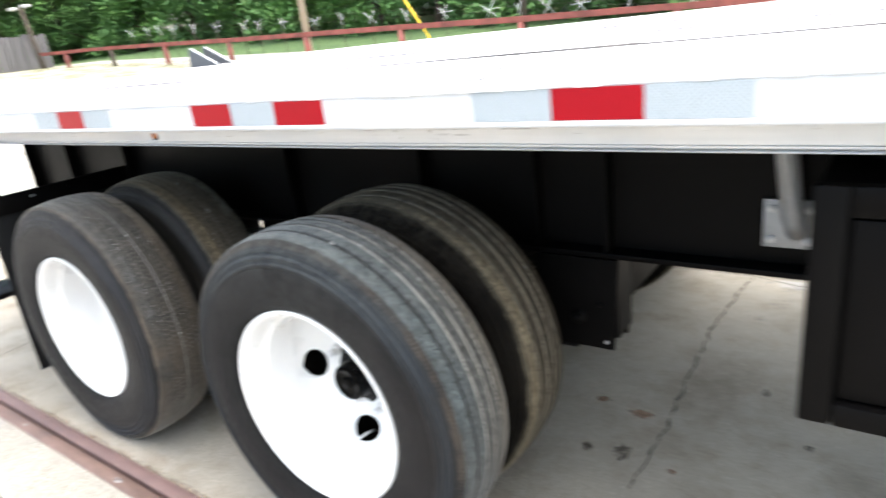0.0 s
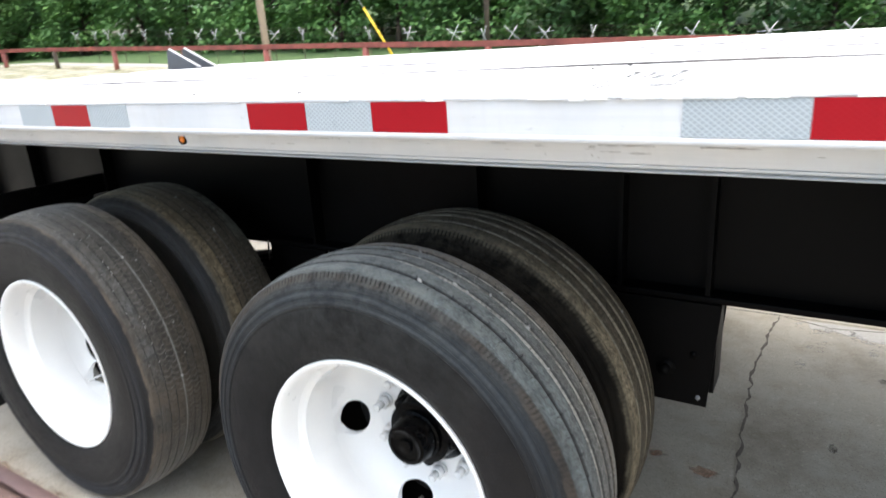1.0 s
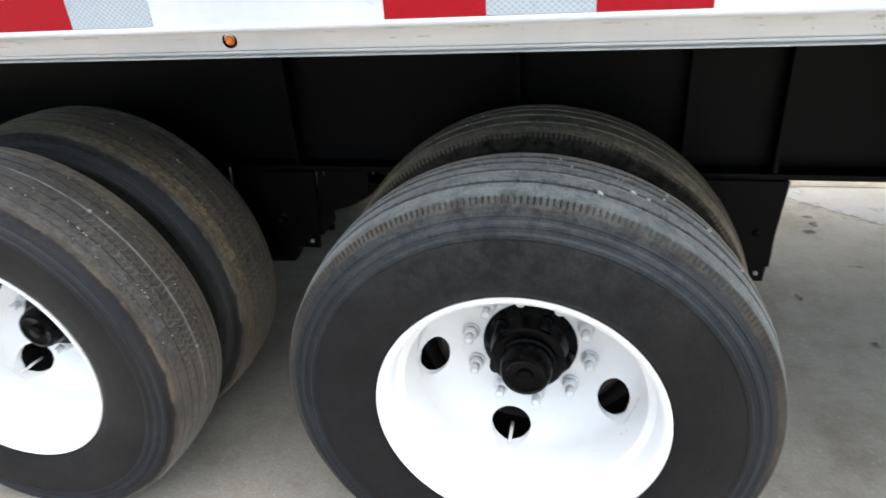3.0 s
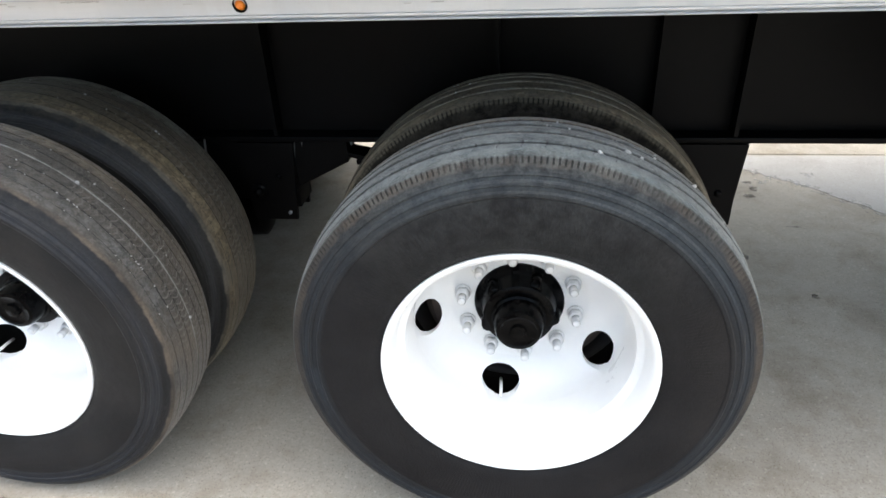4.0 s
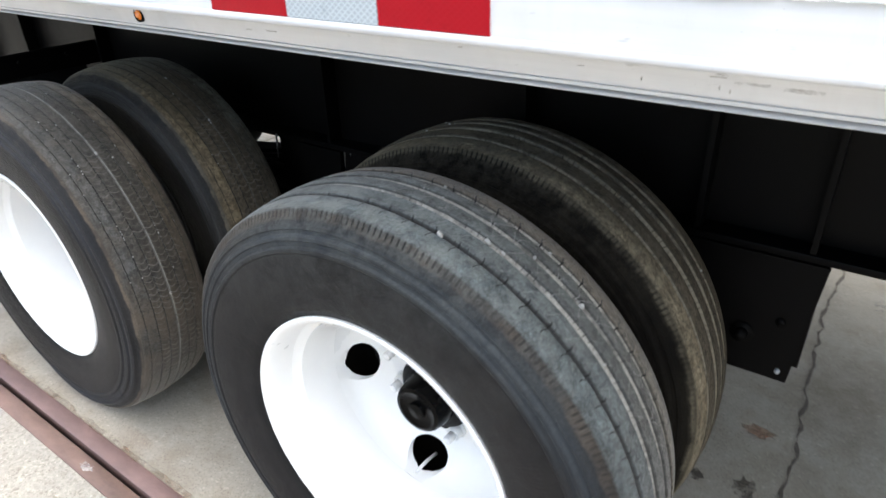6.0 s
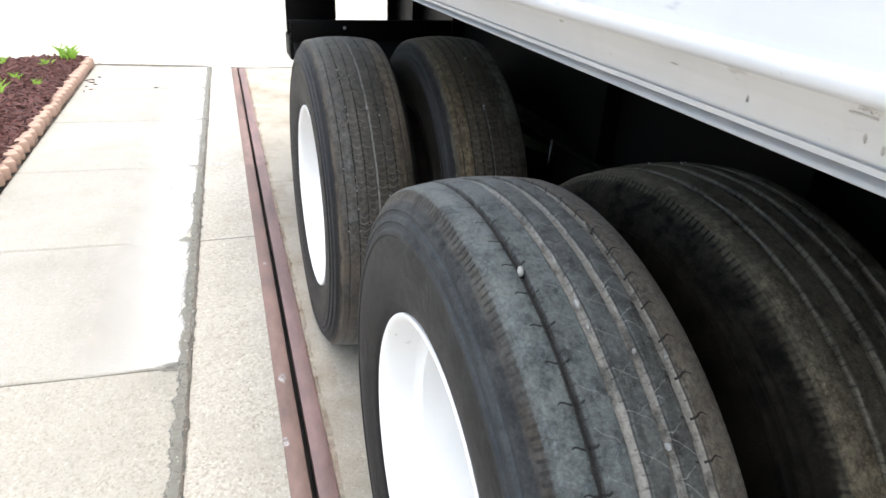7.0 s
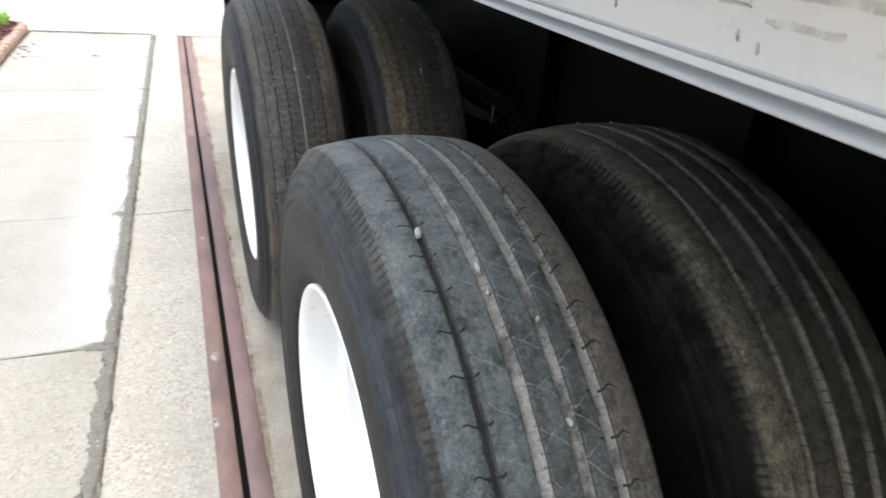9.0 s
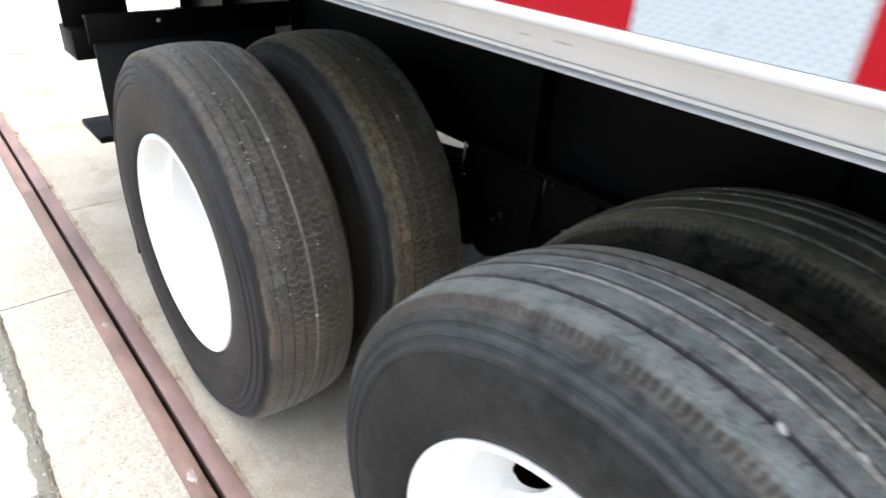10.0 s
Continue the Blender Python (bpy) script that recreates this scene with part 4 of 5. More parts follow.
def build_deck():
    seams = [0.075, 0.36, 0.655, 1.13, 1.36, 1.66, 1.95, 2.24, 2.515]
    for a, b in zip(seams, seams[1:]):
        a2, b2 = a + (0.010 if a == 0.655 else 0.003), b - 0.003
        prof = []
        n = 6
        for k in range(n):
            y0, y1 = a2 + (b2 - a2) * k / n, a2 + (b2 - a2) * (k + 1) / n
            w = y1 - y0
            prof += [(y0 + 0.002, deck_z(y0) - 0.002), (y0 + 0.006, deck_z(y0)), (y0 + w - 0.006, deck_z(y1)), (y0 + w - 0.002, deck_z(y1) - 0.002)]
        prof += [(b2, deck_z(b2) - 0.04), (a2, deck_z(a2) - 0.04)]
        part("deck_plank", extrude_x(prof, steps(REAR, FRONT, 24)), DECK_ALU, trailer)
    for y, h, w in ((0.655, 0.0045, 0.016), (1.13, 0.003, 0.010), (1.66, 0.003, 0.010), (2.24, 0.003, 0.010)):
        xs = steps(REAR, FRONT, 160)
        bm = bmesh.new()
        rows = []
        for x in xs:
            hh = h * (0.55 + 0.9 * max(0, noise.noise((x * 1.3, y * 7, 0)) + 0.25))
            rows.append([bm.verts.new(p) for p in ((x, y - w / 2, deck_z(y) - 0.02), (x, y - w / 2, deck_z(y) + hh), (x, y + w / 2, deck_z(y) + hh), (x, y + w / 2, deck_z(y) - 0.02))])
        for a, b in zip(rows, rows[1:]):
            for q in range(4):
                bm.faces.new((a[q], a[(q + 1) % 4], b[(q + 1) % 4], b[q]))
        bmesh.ops.recalc_face_normals(bm, faces=bm.faces)
        part("nailer_strip", bm, NAILER, trailer, "dark weathered nailer strip")
    marks = ((0.668, 0.676, 0.27, 0.42), (0.682, 0.690, 0.05, 0.13), (0.690, 0.762, 0.375, 0.415), (0.722, 0.738, 0.22, 0.38), (0.750, 0.760, 0.23, 0.40), (0.688, 0.722, 0.105, 0.135),
             (0.748, 0.776, 0.10, 0.14), (0.762, 0.778, 0.05, 0.10), (0.700, 0.712, 0.25, 0.37), (0.658, 0.665, 0.10, 0.24), (0.778, 0.790, 0.08, 0.22), (0.814, 0.820, 0.06, 0.13), (0.610, 0.615, 0.22, 0.27))
    for i, (x0, x1, y0, y1) in enumerate(marks):
        bm = smear(x0, x1, y0, y1, 60 + i, 0.0)
        for v in bm.verts:
            v.co = (v.co.x, v.co.z, (1.3590 if y0 < 0.075 else deck_z(v.co.z) + 0.0014) - v.co.y)
        bmesh.ops.recalc_face_normals(bm, faces=bm.faces)
        part("worn_patch", bm, DECK_SCUFF, trailer, "grey worn paint patch")
    part("torn_nailer", extrude_x([(0.640, deck_z(0.64) - 0.004), (0.648, deck_z(0.64) + 0.004), (0.672, deck_z(0.67) + 0.005), (0.684, deck_z(0.68) - 0.004)], steps(0.70, 0.90, 12), 0.003), NAILER, trailer, "splintered dark nailer wood")
    for x, y in ((0.525, 0.544), (0.592, 0.60), (0.665, 0.375), (0.05, 0.10), (-0.30, 0.12), (0.872, 0.86)):
        z = deck_z(y)
        part("deck_screw", tube([(x, y, z - 0.004), (x, y, z + 0.003)], 0.005, 8), NAILER, trailer, "dark screw head")
    part("deck_underside", box((REAR + 0.02, 0.144, 1.262), (FRONT, 2.446, 1.290)), FRAME_BLACK, trailer)


build_deck()


def rail_profile():
    return [(0.074, 1.357), (0.012, 1.3585), (0.004, 1.357), (-0.002, 1.3535), (-0.002, 1.3495), (0.0, 1.3480),
            (0.0, 1.2955), (-0.003, 1.2945), (-0.0045, 1.2920), (-0.0040, 1.2870), (-0.001, 1.2840), (0.004, 1.2832), (0.052, 1.2834),
            (0.0570, 1.2812), (0.0680, 1.2438), (0.0720, 1.2432), (0.0720, 1.2416), (0.0686, 1.2412), (0.0692, 1.2376), (0.0710, 1.2370), (0.0830, 1.2364), (0.0835, 1.2330),
            (0.0745, 1.2324), (0.0722, 1.2318), (0.0712, 1.2302), (0.0730, 1.2290), (0.140, 1.2288), (0.140, 1.2900), (0.074, 1.2900)]


def band_y(z):
    """Just proud of the rail's sloping lower band at height z."""
    return 0.0570 + 0.0110 * (1.2812 - z) / 0.0374 - 0.0010


def build_rails():
    near = part("side_rail", extrude_x(rail_profile(), steps(REAR, FRONT, 90), 0.0008), RAIL_ALU, trailer, "scuffed aluminium side rail with reflective tape", sharp=50)
    part("side_rail", extrude_x([(FAR - y, z + 0.022) for y, z in rail_profile()], steps(REAR, FRONT, 30), 0.0008), RAIL_ALU, trailer)
    part("end_rail", box((REAR - 0.06, 0.0, 1.24), (REAR - 0.003, FAR, 1.366), 0.006), RAIL_ALU, trailer)
    inch6 = 0.1524
    strips = [(-1.71, "rsr"), (-0.846, "srs"), (0.0, "rsr"), (0.823, "srs"), (1.69, "rsr"), (2.55, "srs"), (-2.55, "srs")]
    for x, order in strips:
        for k, c in enumerate(order):
            a = x + k * inch6
            bm = box((a + 0.0006, -0.0018, 1.2962), (a + inch6 - 0.0006, 0.002, 1.3472))
            part("reflective_tape", bm, TAPE_RED if c == "r" else TAPE_WHITE, near, "red reflective tape" if c == "r" else "silver reflective tape")
    for x in (-0.2965, -3.6 + 1.5, 3.3):
        lamp = part("marker_lamp", lathe([(-0.003, 0.0), (-0.003, 0.006), (0.000, 0.0088), (0.005, 0.0098)], 24), AMBER, near, "round amber marker lamp", at=pose(x, 0.0620, 1.2612))
        part("grommet", lathe([(0.008, 0.0098), (0.000, 0.0098), (-0.002, 0.0112), (-0.001, 0.0130), (0.008, 0.0134)], 24), HUB_BLACK, near, "black rubber grommet", at=pose(x, 0.0620, 1.2612))
    # slots and paint marks on the lower band
    rnd = random.Random(3)
    for i, x in enumerate((-0.62, 0.09, 0.84, 1.45, -1.5, 2.2)):
        part("rub_mark", smear(x, x + rnd.uniform(0.06, 0.11), 1.2705, 1.2735, 110 + i, band_y(1.2705)), GRIME_WASH, near, "long faint rub mark")
    bm = bmesh.new()
    vs = [bm.verts.new((x, band_y(z), z)) for x, z in ((1.000, 1.2785), (1.085, 1.2795), (1.088, 1.2735), (1.06, 1.2740), (1.03, 1.2768))]
    bm.faces.new(vs)
    part("paint_mark", bm, YELLOW, near, "yellow paint smear")
    # ragged worn lip along the top
    for i in range(60):
        x = rnd.uniform(-1.2, 1.8)
        part("lip_chip", box((x, -0.0036 + 0.00002 * i, 1.3478 + 0.00002 * i), (x + rnd.uniform(0.008, 0.05), 0.0015 + 0.00002 * i, 1.3500 + rnd.uniform(0.001, 0.0035)), 0.0004), RAIL_ALU, near)
    return near


def build_wear(near):
    for i, (x0, x1, z0, z1) in enumerate(((0.690, 0.775, 1.2700, 1.2755), (0.674, 0.686, 1.2670, 1.2720), (0.692, 0.724, 1.2600, 1.2635), (0.735, 0.77, 1.2580, 1.2630), (0.84, 0.90, 1.2710, 1.2750))):
        part("scrape", smear(x0, x1, z0, z1, i, band_y(z0)), GRIME_WASH, near, "brownish grime smear")
    for i, (x, w, drop) in enumerate(((0.665, 0.022, 0.007), (0.692, 0.03, 0.004), (0.735, 0.020, 0.004), (0.757, 0.028, 0.003), (0.79, 0.06, 0.003), (0.86, 0.03, 0.004), (0.90, 0.05, 0.003), (0.42, 0.03, 0.003), (1.02, 0.04, 0.003))):
        part("peeled_flake", smear(x, x + w, 1.3485 - 0.5 * drop, 1.3504, 40 + i, -0.0052 + 0.0002 * i, 0.004), RIM_WHITE, near, "white peeling sealant flake")
    for i, (x, z0, z1) in enumerate(((0.688, 1.2490, 1.2580), (0.678, 1.2520, 1.2700), (0.60, 1.2520, 1.2660))):
        part("drip", smear(x, x + 0.0015, z0, z1, 95 + i, band_y(z0)), PATCH, near, "thin grime drip")
    rnd = random.Random(8)
    for k in range(26):
        x = rnd.uniform(-1.0, 1.6)
        z = rnd.uniform(1.254, 1.277)
        part("scratch", smear(x, x + rnd.uniform(0.004, 0.03), z, z + rnd.uniform(0.0007, 0.0018), 20 + k, band_y(z)), PATCH, near)
    for k in range(16):
        x = rnd.uniform(0.60, 0.90)
        part("peeled_lip", box((x, -0.0052 + 0.00005 * k, 1.3470 + 0.00005 * k), (x + rnd.uniform(0.012, 0.04), 0.0010 + 0.00005 * k, 1.3495 + rnd.uniform(0.0, 0.003)), 0.0006), RAIL_ALU, near)


build_wear(build_rails())


def build_gussets():
    """Pairs of upright triangular stops near the rear of the deck."""
    for y, dx in ((0.36, 0.0), (0.47, 0.0), (1.98, -0.095), (2.10, -0.095)):
        z = deck_z(y)
        bm = bmesh.new()
        for yy in (y - 0.006, y + 0.006):
            vs = [bm.verts.new(p) for p in ((dx - 2.74, yy, z), (dx - 2.72, yy, z + 0.125), (dx - 2.70, yy, z + 0.128), (dx - 2.43, yy, z + 0.008), (dx - 2.41, yy, z))]
            bm.faces.new(vs)
        a, b = bm.faces[:] if hasattr(bm.faces, "ensure_lookup_table") and bm.faces.ensure_lookup_table() is None else ()
        va, vb = list(a.verts), list(b.verts)
        for k in range(5):
            bm.faces.new((va[k], va[(k + 1) % 5], vb[(k + 1) % 5], vb[k]))
        bmesh.ops.recalc_face_normals(bm, faces=bm.faces)
        g = part("triangular_stop", bm, GUSSET, trailer, "dark triangular steel stop plate")
        part("worn_edge", tube([(dx - 2.70, y, z + 0.1285), (dx - 2.43, y, z + 0.0085)], 0.0065, 6), RAIL_ALU, g).matrix_parent_inverse = Matrix()


GUSSET = plain("slate_grey_paint", (0.055, 0.060, 0.070), 0.5, 0.0, 0.25, 10, 0.1)
build_gussets()


HUB_Z = 0.506
FRONT_X, REAR_X = 0.1865, -1.117
FRONT_Y, REAR_Y = 0.019, 0.029
PALE_HOSE = plain("pale_hose", (0.16, 0.155, 0.145), 0.6, 0.0, 0.3, 40, 0.1)
HOSE = plain("dusty_hose", (0.030, 0.029, 0.027), 0.6, 0.0, 0.3, 40, 0.1)


def build_chassis():
    for yw in (0.785, FAR - 0.785):
        s = 1 if yw < 1.3 else -1
        beam = part("main_beam", box((-2.92, yw - 0.006, 0.778), (FRONT - 1, yw + 0.006, 1.225)), FRAME_BLACK, trailer)
        part("bottom_flange", box((-2.92, yw - 0.065, 0.760), (FRONT - 1, yw + 0.065, 0.777), 0.003), FRAME_BLACK, beam)
        part("top_flange", box((-2.92, yw - 0.065, 1.226), (FRONT - 1, yw + 0.065, 1.242), 0.003), FRAME_BLACK, beam)
        for x in (-2.85, -2.35, -1.75, -0.55, 0.113, 0.545, 0.772, 1.9, 2.7):
            y0, y1 = sorted((yw - s * 0.060, yw - s * 0.007))
            part("stiffener", box((x - 0.006, y0, 0.778), (x + 0.006, y1, 1.225)), FRAME_BLACK, beam)
        # suspension hangers
        for x0, x1, zb in ((0.54, 0.81, 0.460), (-0.675, -0.50, 0.50), (-1.93, -1.75, 0.50)):
            for yy in (yw - s * 0.062, yw + s * 0.062):
                bm = bmesh.new()
                outline = [(x0, 0.758), (x1, 0.758), (x1 - 0.022, zb), (x1 - 0.022 - (x1 - x0) * 0.78, zb), (x0, zb + 0.13)]
                ra = [bm.verts.new((x, yy - 0.006, z)) for x, z in outline]
                rb = [bm.verts.new((x, yy + 0.006, z)) for x, z in outline]
                bm.faces.new(ra)
                bm.faces.new(rb[::-1])
                for k in range(5):
                    bm.faces.new((ra[k], ra[(k + 1) % 5], rb[(k + 1) % 5], rb[k]))
                bmesh.ops.recalc_face_normals(bm, faces=bm.faces)
                hang = part("spring_hanger", bm, FRAME_BLACK, trailer, "black spring hanger plate")
                yo = yy - s * 0.012
                for bx, bz, r in ((x1 - 0.043, zb + 0.026, 0.006), (x1 - 0.06, zb + 0.15, 0.010), (x1 - 0.13, zb + 0.10, 0.026), (x1 - 0.13, zb + 0.10, 0.014)):
                    b = part("bolt", tube([(bx, yy, bz), (bx, yo - s * (0.02 if r == 0.014 else 0), bz)], r, 10), GALV if r == 0.006 else FRAME_BLACK, hang, "steel bolt head")
            part("hanger_web", box((x1 - 0.02, yw - 0.056, zb + 0.04), (x1 - 0.008, yw + 0.056, 0.758)), FRAME_BLACK, trailer)
        # leaf springs
        for xc in (0.183 - 0.08, -1.13 - 0.07):
            for k, (hl, zz) in enumerate(((0.50, 0.655), (0.42, 0.637), (0.34, 0.619), (0.26, 0.601))):
                xs = steps(-hl, hl, 12)
                bm = bmesh.new()
                rows = []
                for x in xs:
                    zc = zz + 0.07 * (x / 0.5) ** 2
                    rows.append([bm.verts.new((xc + x, yw + a, zc + b)) for a, b in ((-0.038, -0.007), (0.038, -0.007), (0.038, 0.007), (-0.038, 0.007))])
                for a, b in zip(rows, rows[1:]):
                    for q in range(4):
                        bm.faces.new((a[q], a[(q + 1) % 4], b[(q + 1) % 4], b[q]))
                bm.faces.new(rows[0])
                bm.faces.new(rows[-1][::-1])
                bmesh.ops.recalc_face_normals(bm, faces=bm.faces)
                part("spring_leaf", bm, FRAME_BLACK, trailer)
        eq = bmesh.new()
        outline = [(-0.79, 0.768), (-0.79, 0.615), (-0.66, 0.59), (-0.60, 0.58), (-0.52, 0.60), (-0.34, 0.69), (-0.34, 0.768)]
        ra = [eq.verts.new((x, yw - 0.045, z)) for x, z in outline]
        rb = [eq.verts.new((x, yw + 0.045, z)) for x, z in outline]
        eq.faces.new(ra)
        eq.faces.new(rb[::-1])
        for k in range(7):
            eq.faces.new((ra[k], ra[(k + 1) % 7], rb[(k + 1) % 7], rb[k]))
        bmesh.ops.recalc_face_normals(eq, faces=eq.faces)
        part("equaliser", eq, FRAME_BLACK, trailer)
    for x0, x1, z0, z1 in ((-0.63, -0.56, 0.53, 0.72), (0.69, 0.75, 0.52, 0.72), (-1.86, -1.80, 0.56, 0.74)):
        part("cross_channel", box((x0, 0.86, z0), (x1, FAR - 0.86, z1), 0.004), FRAME_BLACK, trailer)
    for k in range(33):
        x = -2.86 + 0.43 * k
        part("crossmember", box((x - 0.03, 0.144, 1.243), (x + 0.03, 2.446, 1.261)), FRAME_BLACK, trailer)
    for x in (FRONT_X, REAR_X):
        part("axle", tube([(x, 0.34, HUB_Z), (x, FAR - 0.34, HUB_Z)], 0.062, 20), FRAME_BLACK, trailer)
        for y, s in ((0.93, 1), (FAR - 0.93, -1)):
            part("brake_chamber", lathe([(-0.17, 0.0), (-0.17, 0.055), (-0.155, 0.078), (-0.06, 0.082), (-0.052, 0.094), (-0.038, 0.094), (-0.03, 0.082), (0.04, 0.080), (0.048, 0.096), (0.064, 0.096), (0.07, 0.080), (0.12, 0.066), (0.13, 0.0)], 28), FRAME_BLACK, trailer, "black spring brake chamber", at=pose(x + 0.24, y, 0.41, 0, 0, 90))
            part("push_rod", tube([(x + 0.12, y, 0.41), (x + 0.02, y, 0.39)], 0.011, 8), FRAME_BLACK, trailer)
            part("slack_adjuster", box((x - 0.02, y - 0.02, 0.30), (x + 0.06, y + 0.02, 0.47), 0.012), FRAME_BLACK, trailer)
            part("dust_shield", lathe([(0.0, 0.07), (0.0, 0.235), (s * 0.012, 0.238), (s * 0.012, 0.07)], 40, closed=True), FRAME_BLACK, trailer, "black brake dust shield", at=pose(x, 0.56 if s == 1 else FAR - 0.56, HUB_Z))
            part("spring_seat", box((x - 0.14, y - 0.21, 0.55), (x + 0.14, y - 0.08, 0.60), 0.004) if s == 1 else box((x - 0.14, y + 0.08, 0.55), (x + 0.14, y + 0.21, 0.60), 0.004), FRAME_BLACK, trailer)
        for y in (0.785, FAR - 0.785):
            part("radius_rod", box((x + 0.06, y - 0.022, 0.545), (x + 0.50, y + 0.022, 0.625), 0.012), FRAME_BLACK, trailer, "black suspension radius rod")
        part("air_line", tube([(x + 0.36, 0.93, 0.47), (x + 0.46, 0.90, 0.60), (x + 0.47, 0.86, 0.72), (x + 0.42, 0.87, 0.80), (x + 0.30, 0.95, 0.95)], 0.008, 8), HOSE, trailer, "grey air hose")
        part("air_line", tube([(x + 0.34, 0.98, 0.46), (x + 0.50, 0.96, 0.55), (x + 0.55, 0.89, 0.63), (x + 0.53, 0.87, 0.74)], 0.007, 8), HOSE, trailer, "grey air hose")
    tank = part("air_tank", lathe([(0.86, 0.0), (0.865, 0.07), (0.89, 0.12), (0.93, 0.14), (1.39, 0.14), (1.43, 0.12), (1.455, 0.07), (1.46, 0.0)], 32), FRAME_BLACK, trailer, "black air tank slung across the frame", at=pose(-1.84, 0, 0.475))
    for y in (0.98, 1.26):
        part("tank_strap", lathe([(y - 0.015, 0.1415), (y - 0.015, 0.1445), (y + 0.015, 0.1445), (y + 0.015, 0.1415)], 32, closed=True), FRAME_BLACK, tank).matrix_parent_inverse = Matrix()
        part("tank_hanger", box((-1.86, y - 0.02, 0.615), (-1.82, y + 0.02, 1.243)), FRAME_BLACK, trailer)
    for x, y, z0, z1, r in ((-0.777, 0.714, 0.690, 0.771, 0.003), (-0.505, 0.742, 0.700, 0.771, 0.004), (-0.478, 0.742, 0.735, 0.771, 0.003)):
        part("hose_tail", tube([(x - 0.004, y, z0), (x, y, (z0 + z1) / 2), (x + 0.003, y, z1)], [r * 0.6, r, r * 1.1], 8), PALE_HOSE, trailer, "thin pale hose end")
    part("air_fitting", tube([(-0.338, 0.785, 0.728), (-0.334, 0.785, 0.748), (-0.330, 0.785, 0.771)], [0.004, 0.008, 0.004], 8), STUD_GREY, trailer, "pale hose fitting")
    # rear flap bar with its flap
    for s in (1, -1):
        def yy(v):
            return v if s == 1 else FAR - v
        a, b = sorted((yy(0.065), yy(0.79)))
        bar = part("flap_bar", box((-1.798, a, 0.890), (-1.790, b, 0.972), 0.001), FRAME_BLACK, trailer, "black mud flap bar")
        a2, b2 = sorted((yy(0.065), yy(0.79)))
        part("bar_lip", box((-1.815, a2, 0.967), (-1.799, b2, 0.973)), FRAME_BLACK, bar)
        for y in (0.28, 0.447, 0.62):
            part("bolt_hole", tube([(-1.7895, yy(y), 0.945), (-1.787, yy(y), 0.945)], 0.0065, 8), GALV if y == 0.28 else FRAME_BLACK, bar, "bright bolt" if y == 0.28 else "black bolt")
        a3, b3 = sorted((yy(0.078), yy(0.69)))
        part("mud_flap", box((-1.812, a3, 0.135), (-1.802, b3, 0.90), 0.002), FLAP_BLACK, trailer, "black rubber mud flap")
        # lamp bracket on the rear corner
        a4, b4 = sorted((yy(0.108), yy(0.342)))
        part("lamp_plate", box((-2.345, a4, 0.838), (-2.335, b4, 1.050), 0.001, m=Matrix()), FRAME_BLACK, trailer, "black corner lamp plate")
        part("lamp_box", box((-2.42, a4, 0.735), (-2.24, b4 - 0.03 if s == 1 else b4, 0.84), 0.006), FRAME_BLACK, trailer)
        part("bumper_upright", box((-2.62, yy(0.80) - 0.05, 0.40), (-2.52, yy(0.80) + 0.05, 0.80), 0.006), FRAME_BLACK, trailer)
    part("bumper_bar", box((-2.64, 0.15, 0.365), (-2.36, FAR - 0.15, 0.395), 0.006), FRAME_BLACK, trailer, "black rear bumper bar")


build_chassis()


def build_toolbox():
    # unseen forward end is assumed, lengthened to block light from ahead
    tb = part("toolbox", box((1.348, 0.13, 0.767), (2.57, 0.60, 1.17), 0.008), FRAME_BLACK, trailer, "black steel underbody toolbox")
    for lo, hi in (((1.345, 0.105, 0.762), (1.395, 0.131, 1.175)), ((2.52, 0.105, 0.762), (2.57, 0.131, 1.175)), ((1.396, 0.105, 1.125), (2.519, 0.131, 1.175)), ((1.396, 0.105, 0.762), (2.519, 0.131, 0.805))):
        part("door_frame", box(lo, hi, 0.006), FRAME_BLACK, tb).matrix_parent_inverse = Matrix()
    part("door", box((1.40, 0.118, 0.81), (2.515, 0.131, 1.12), 0.004), FRAME_BLACK, tb).matrix_parent_inverse = Matrix()
    part("box_hanger", box((1.42, 0.30, 1.17), (1.48, 0.36, 1.262)), FRAME_BLACK, trailer)
    part("box_hanger", box((2.43, 0.30, 1.17), (2.49, 0.36, 1.262)), FRAME_BLACK, trailer)
    pl = part("mount_plate", box((1.178, 0.768, 0.825), (1.300, 0.779, 0.953), 0.002), GALV, trailer, "grey bolted mounting plate")
    for x, z in ((1.198, 0.848), (1.198, 0.930), (1.28, 0.848), (1.28, 0.930)):
        part("bolt", tube([(x, 0.768, z), (x, 0.758, z)], 0.010, 8), STUD_GREY, pl).matrix_parent_inverse = Matrix()
    part("drop_tube", tube([(1.215, 0.69, 1.262), (1.233, 0.70, 1.08), (1.250, 0.72, 0.92), (1.256, 0.765, 0.872)], 0.026, 14), GALV, trailer, "grey steel tube")


build_toolbox()


# ---------------------------------------------------------------- wheels
RIM_W, MOUNT = 0.235, 0.262


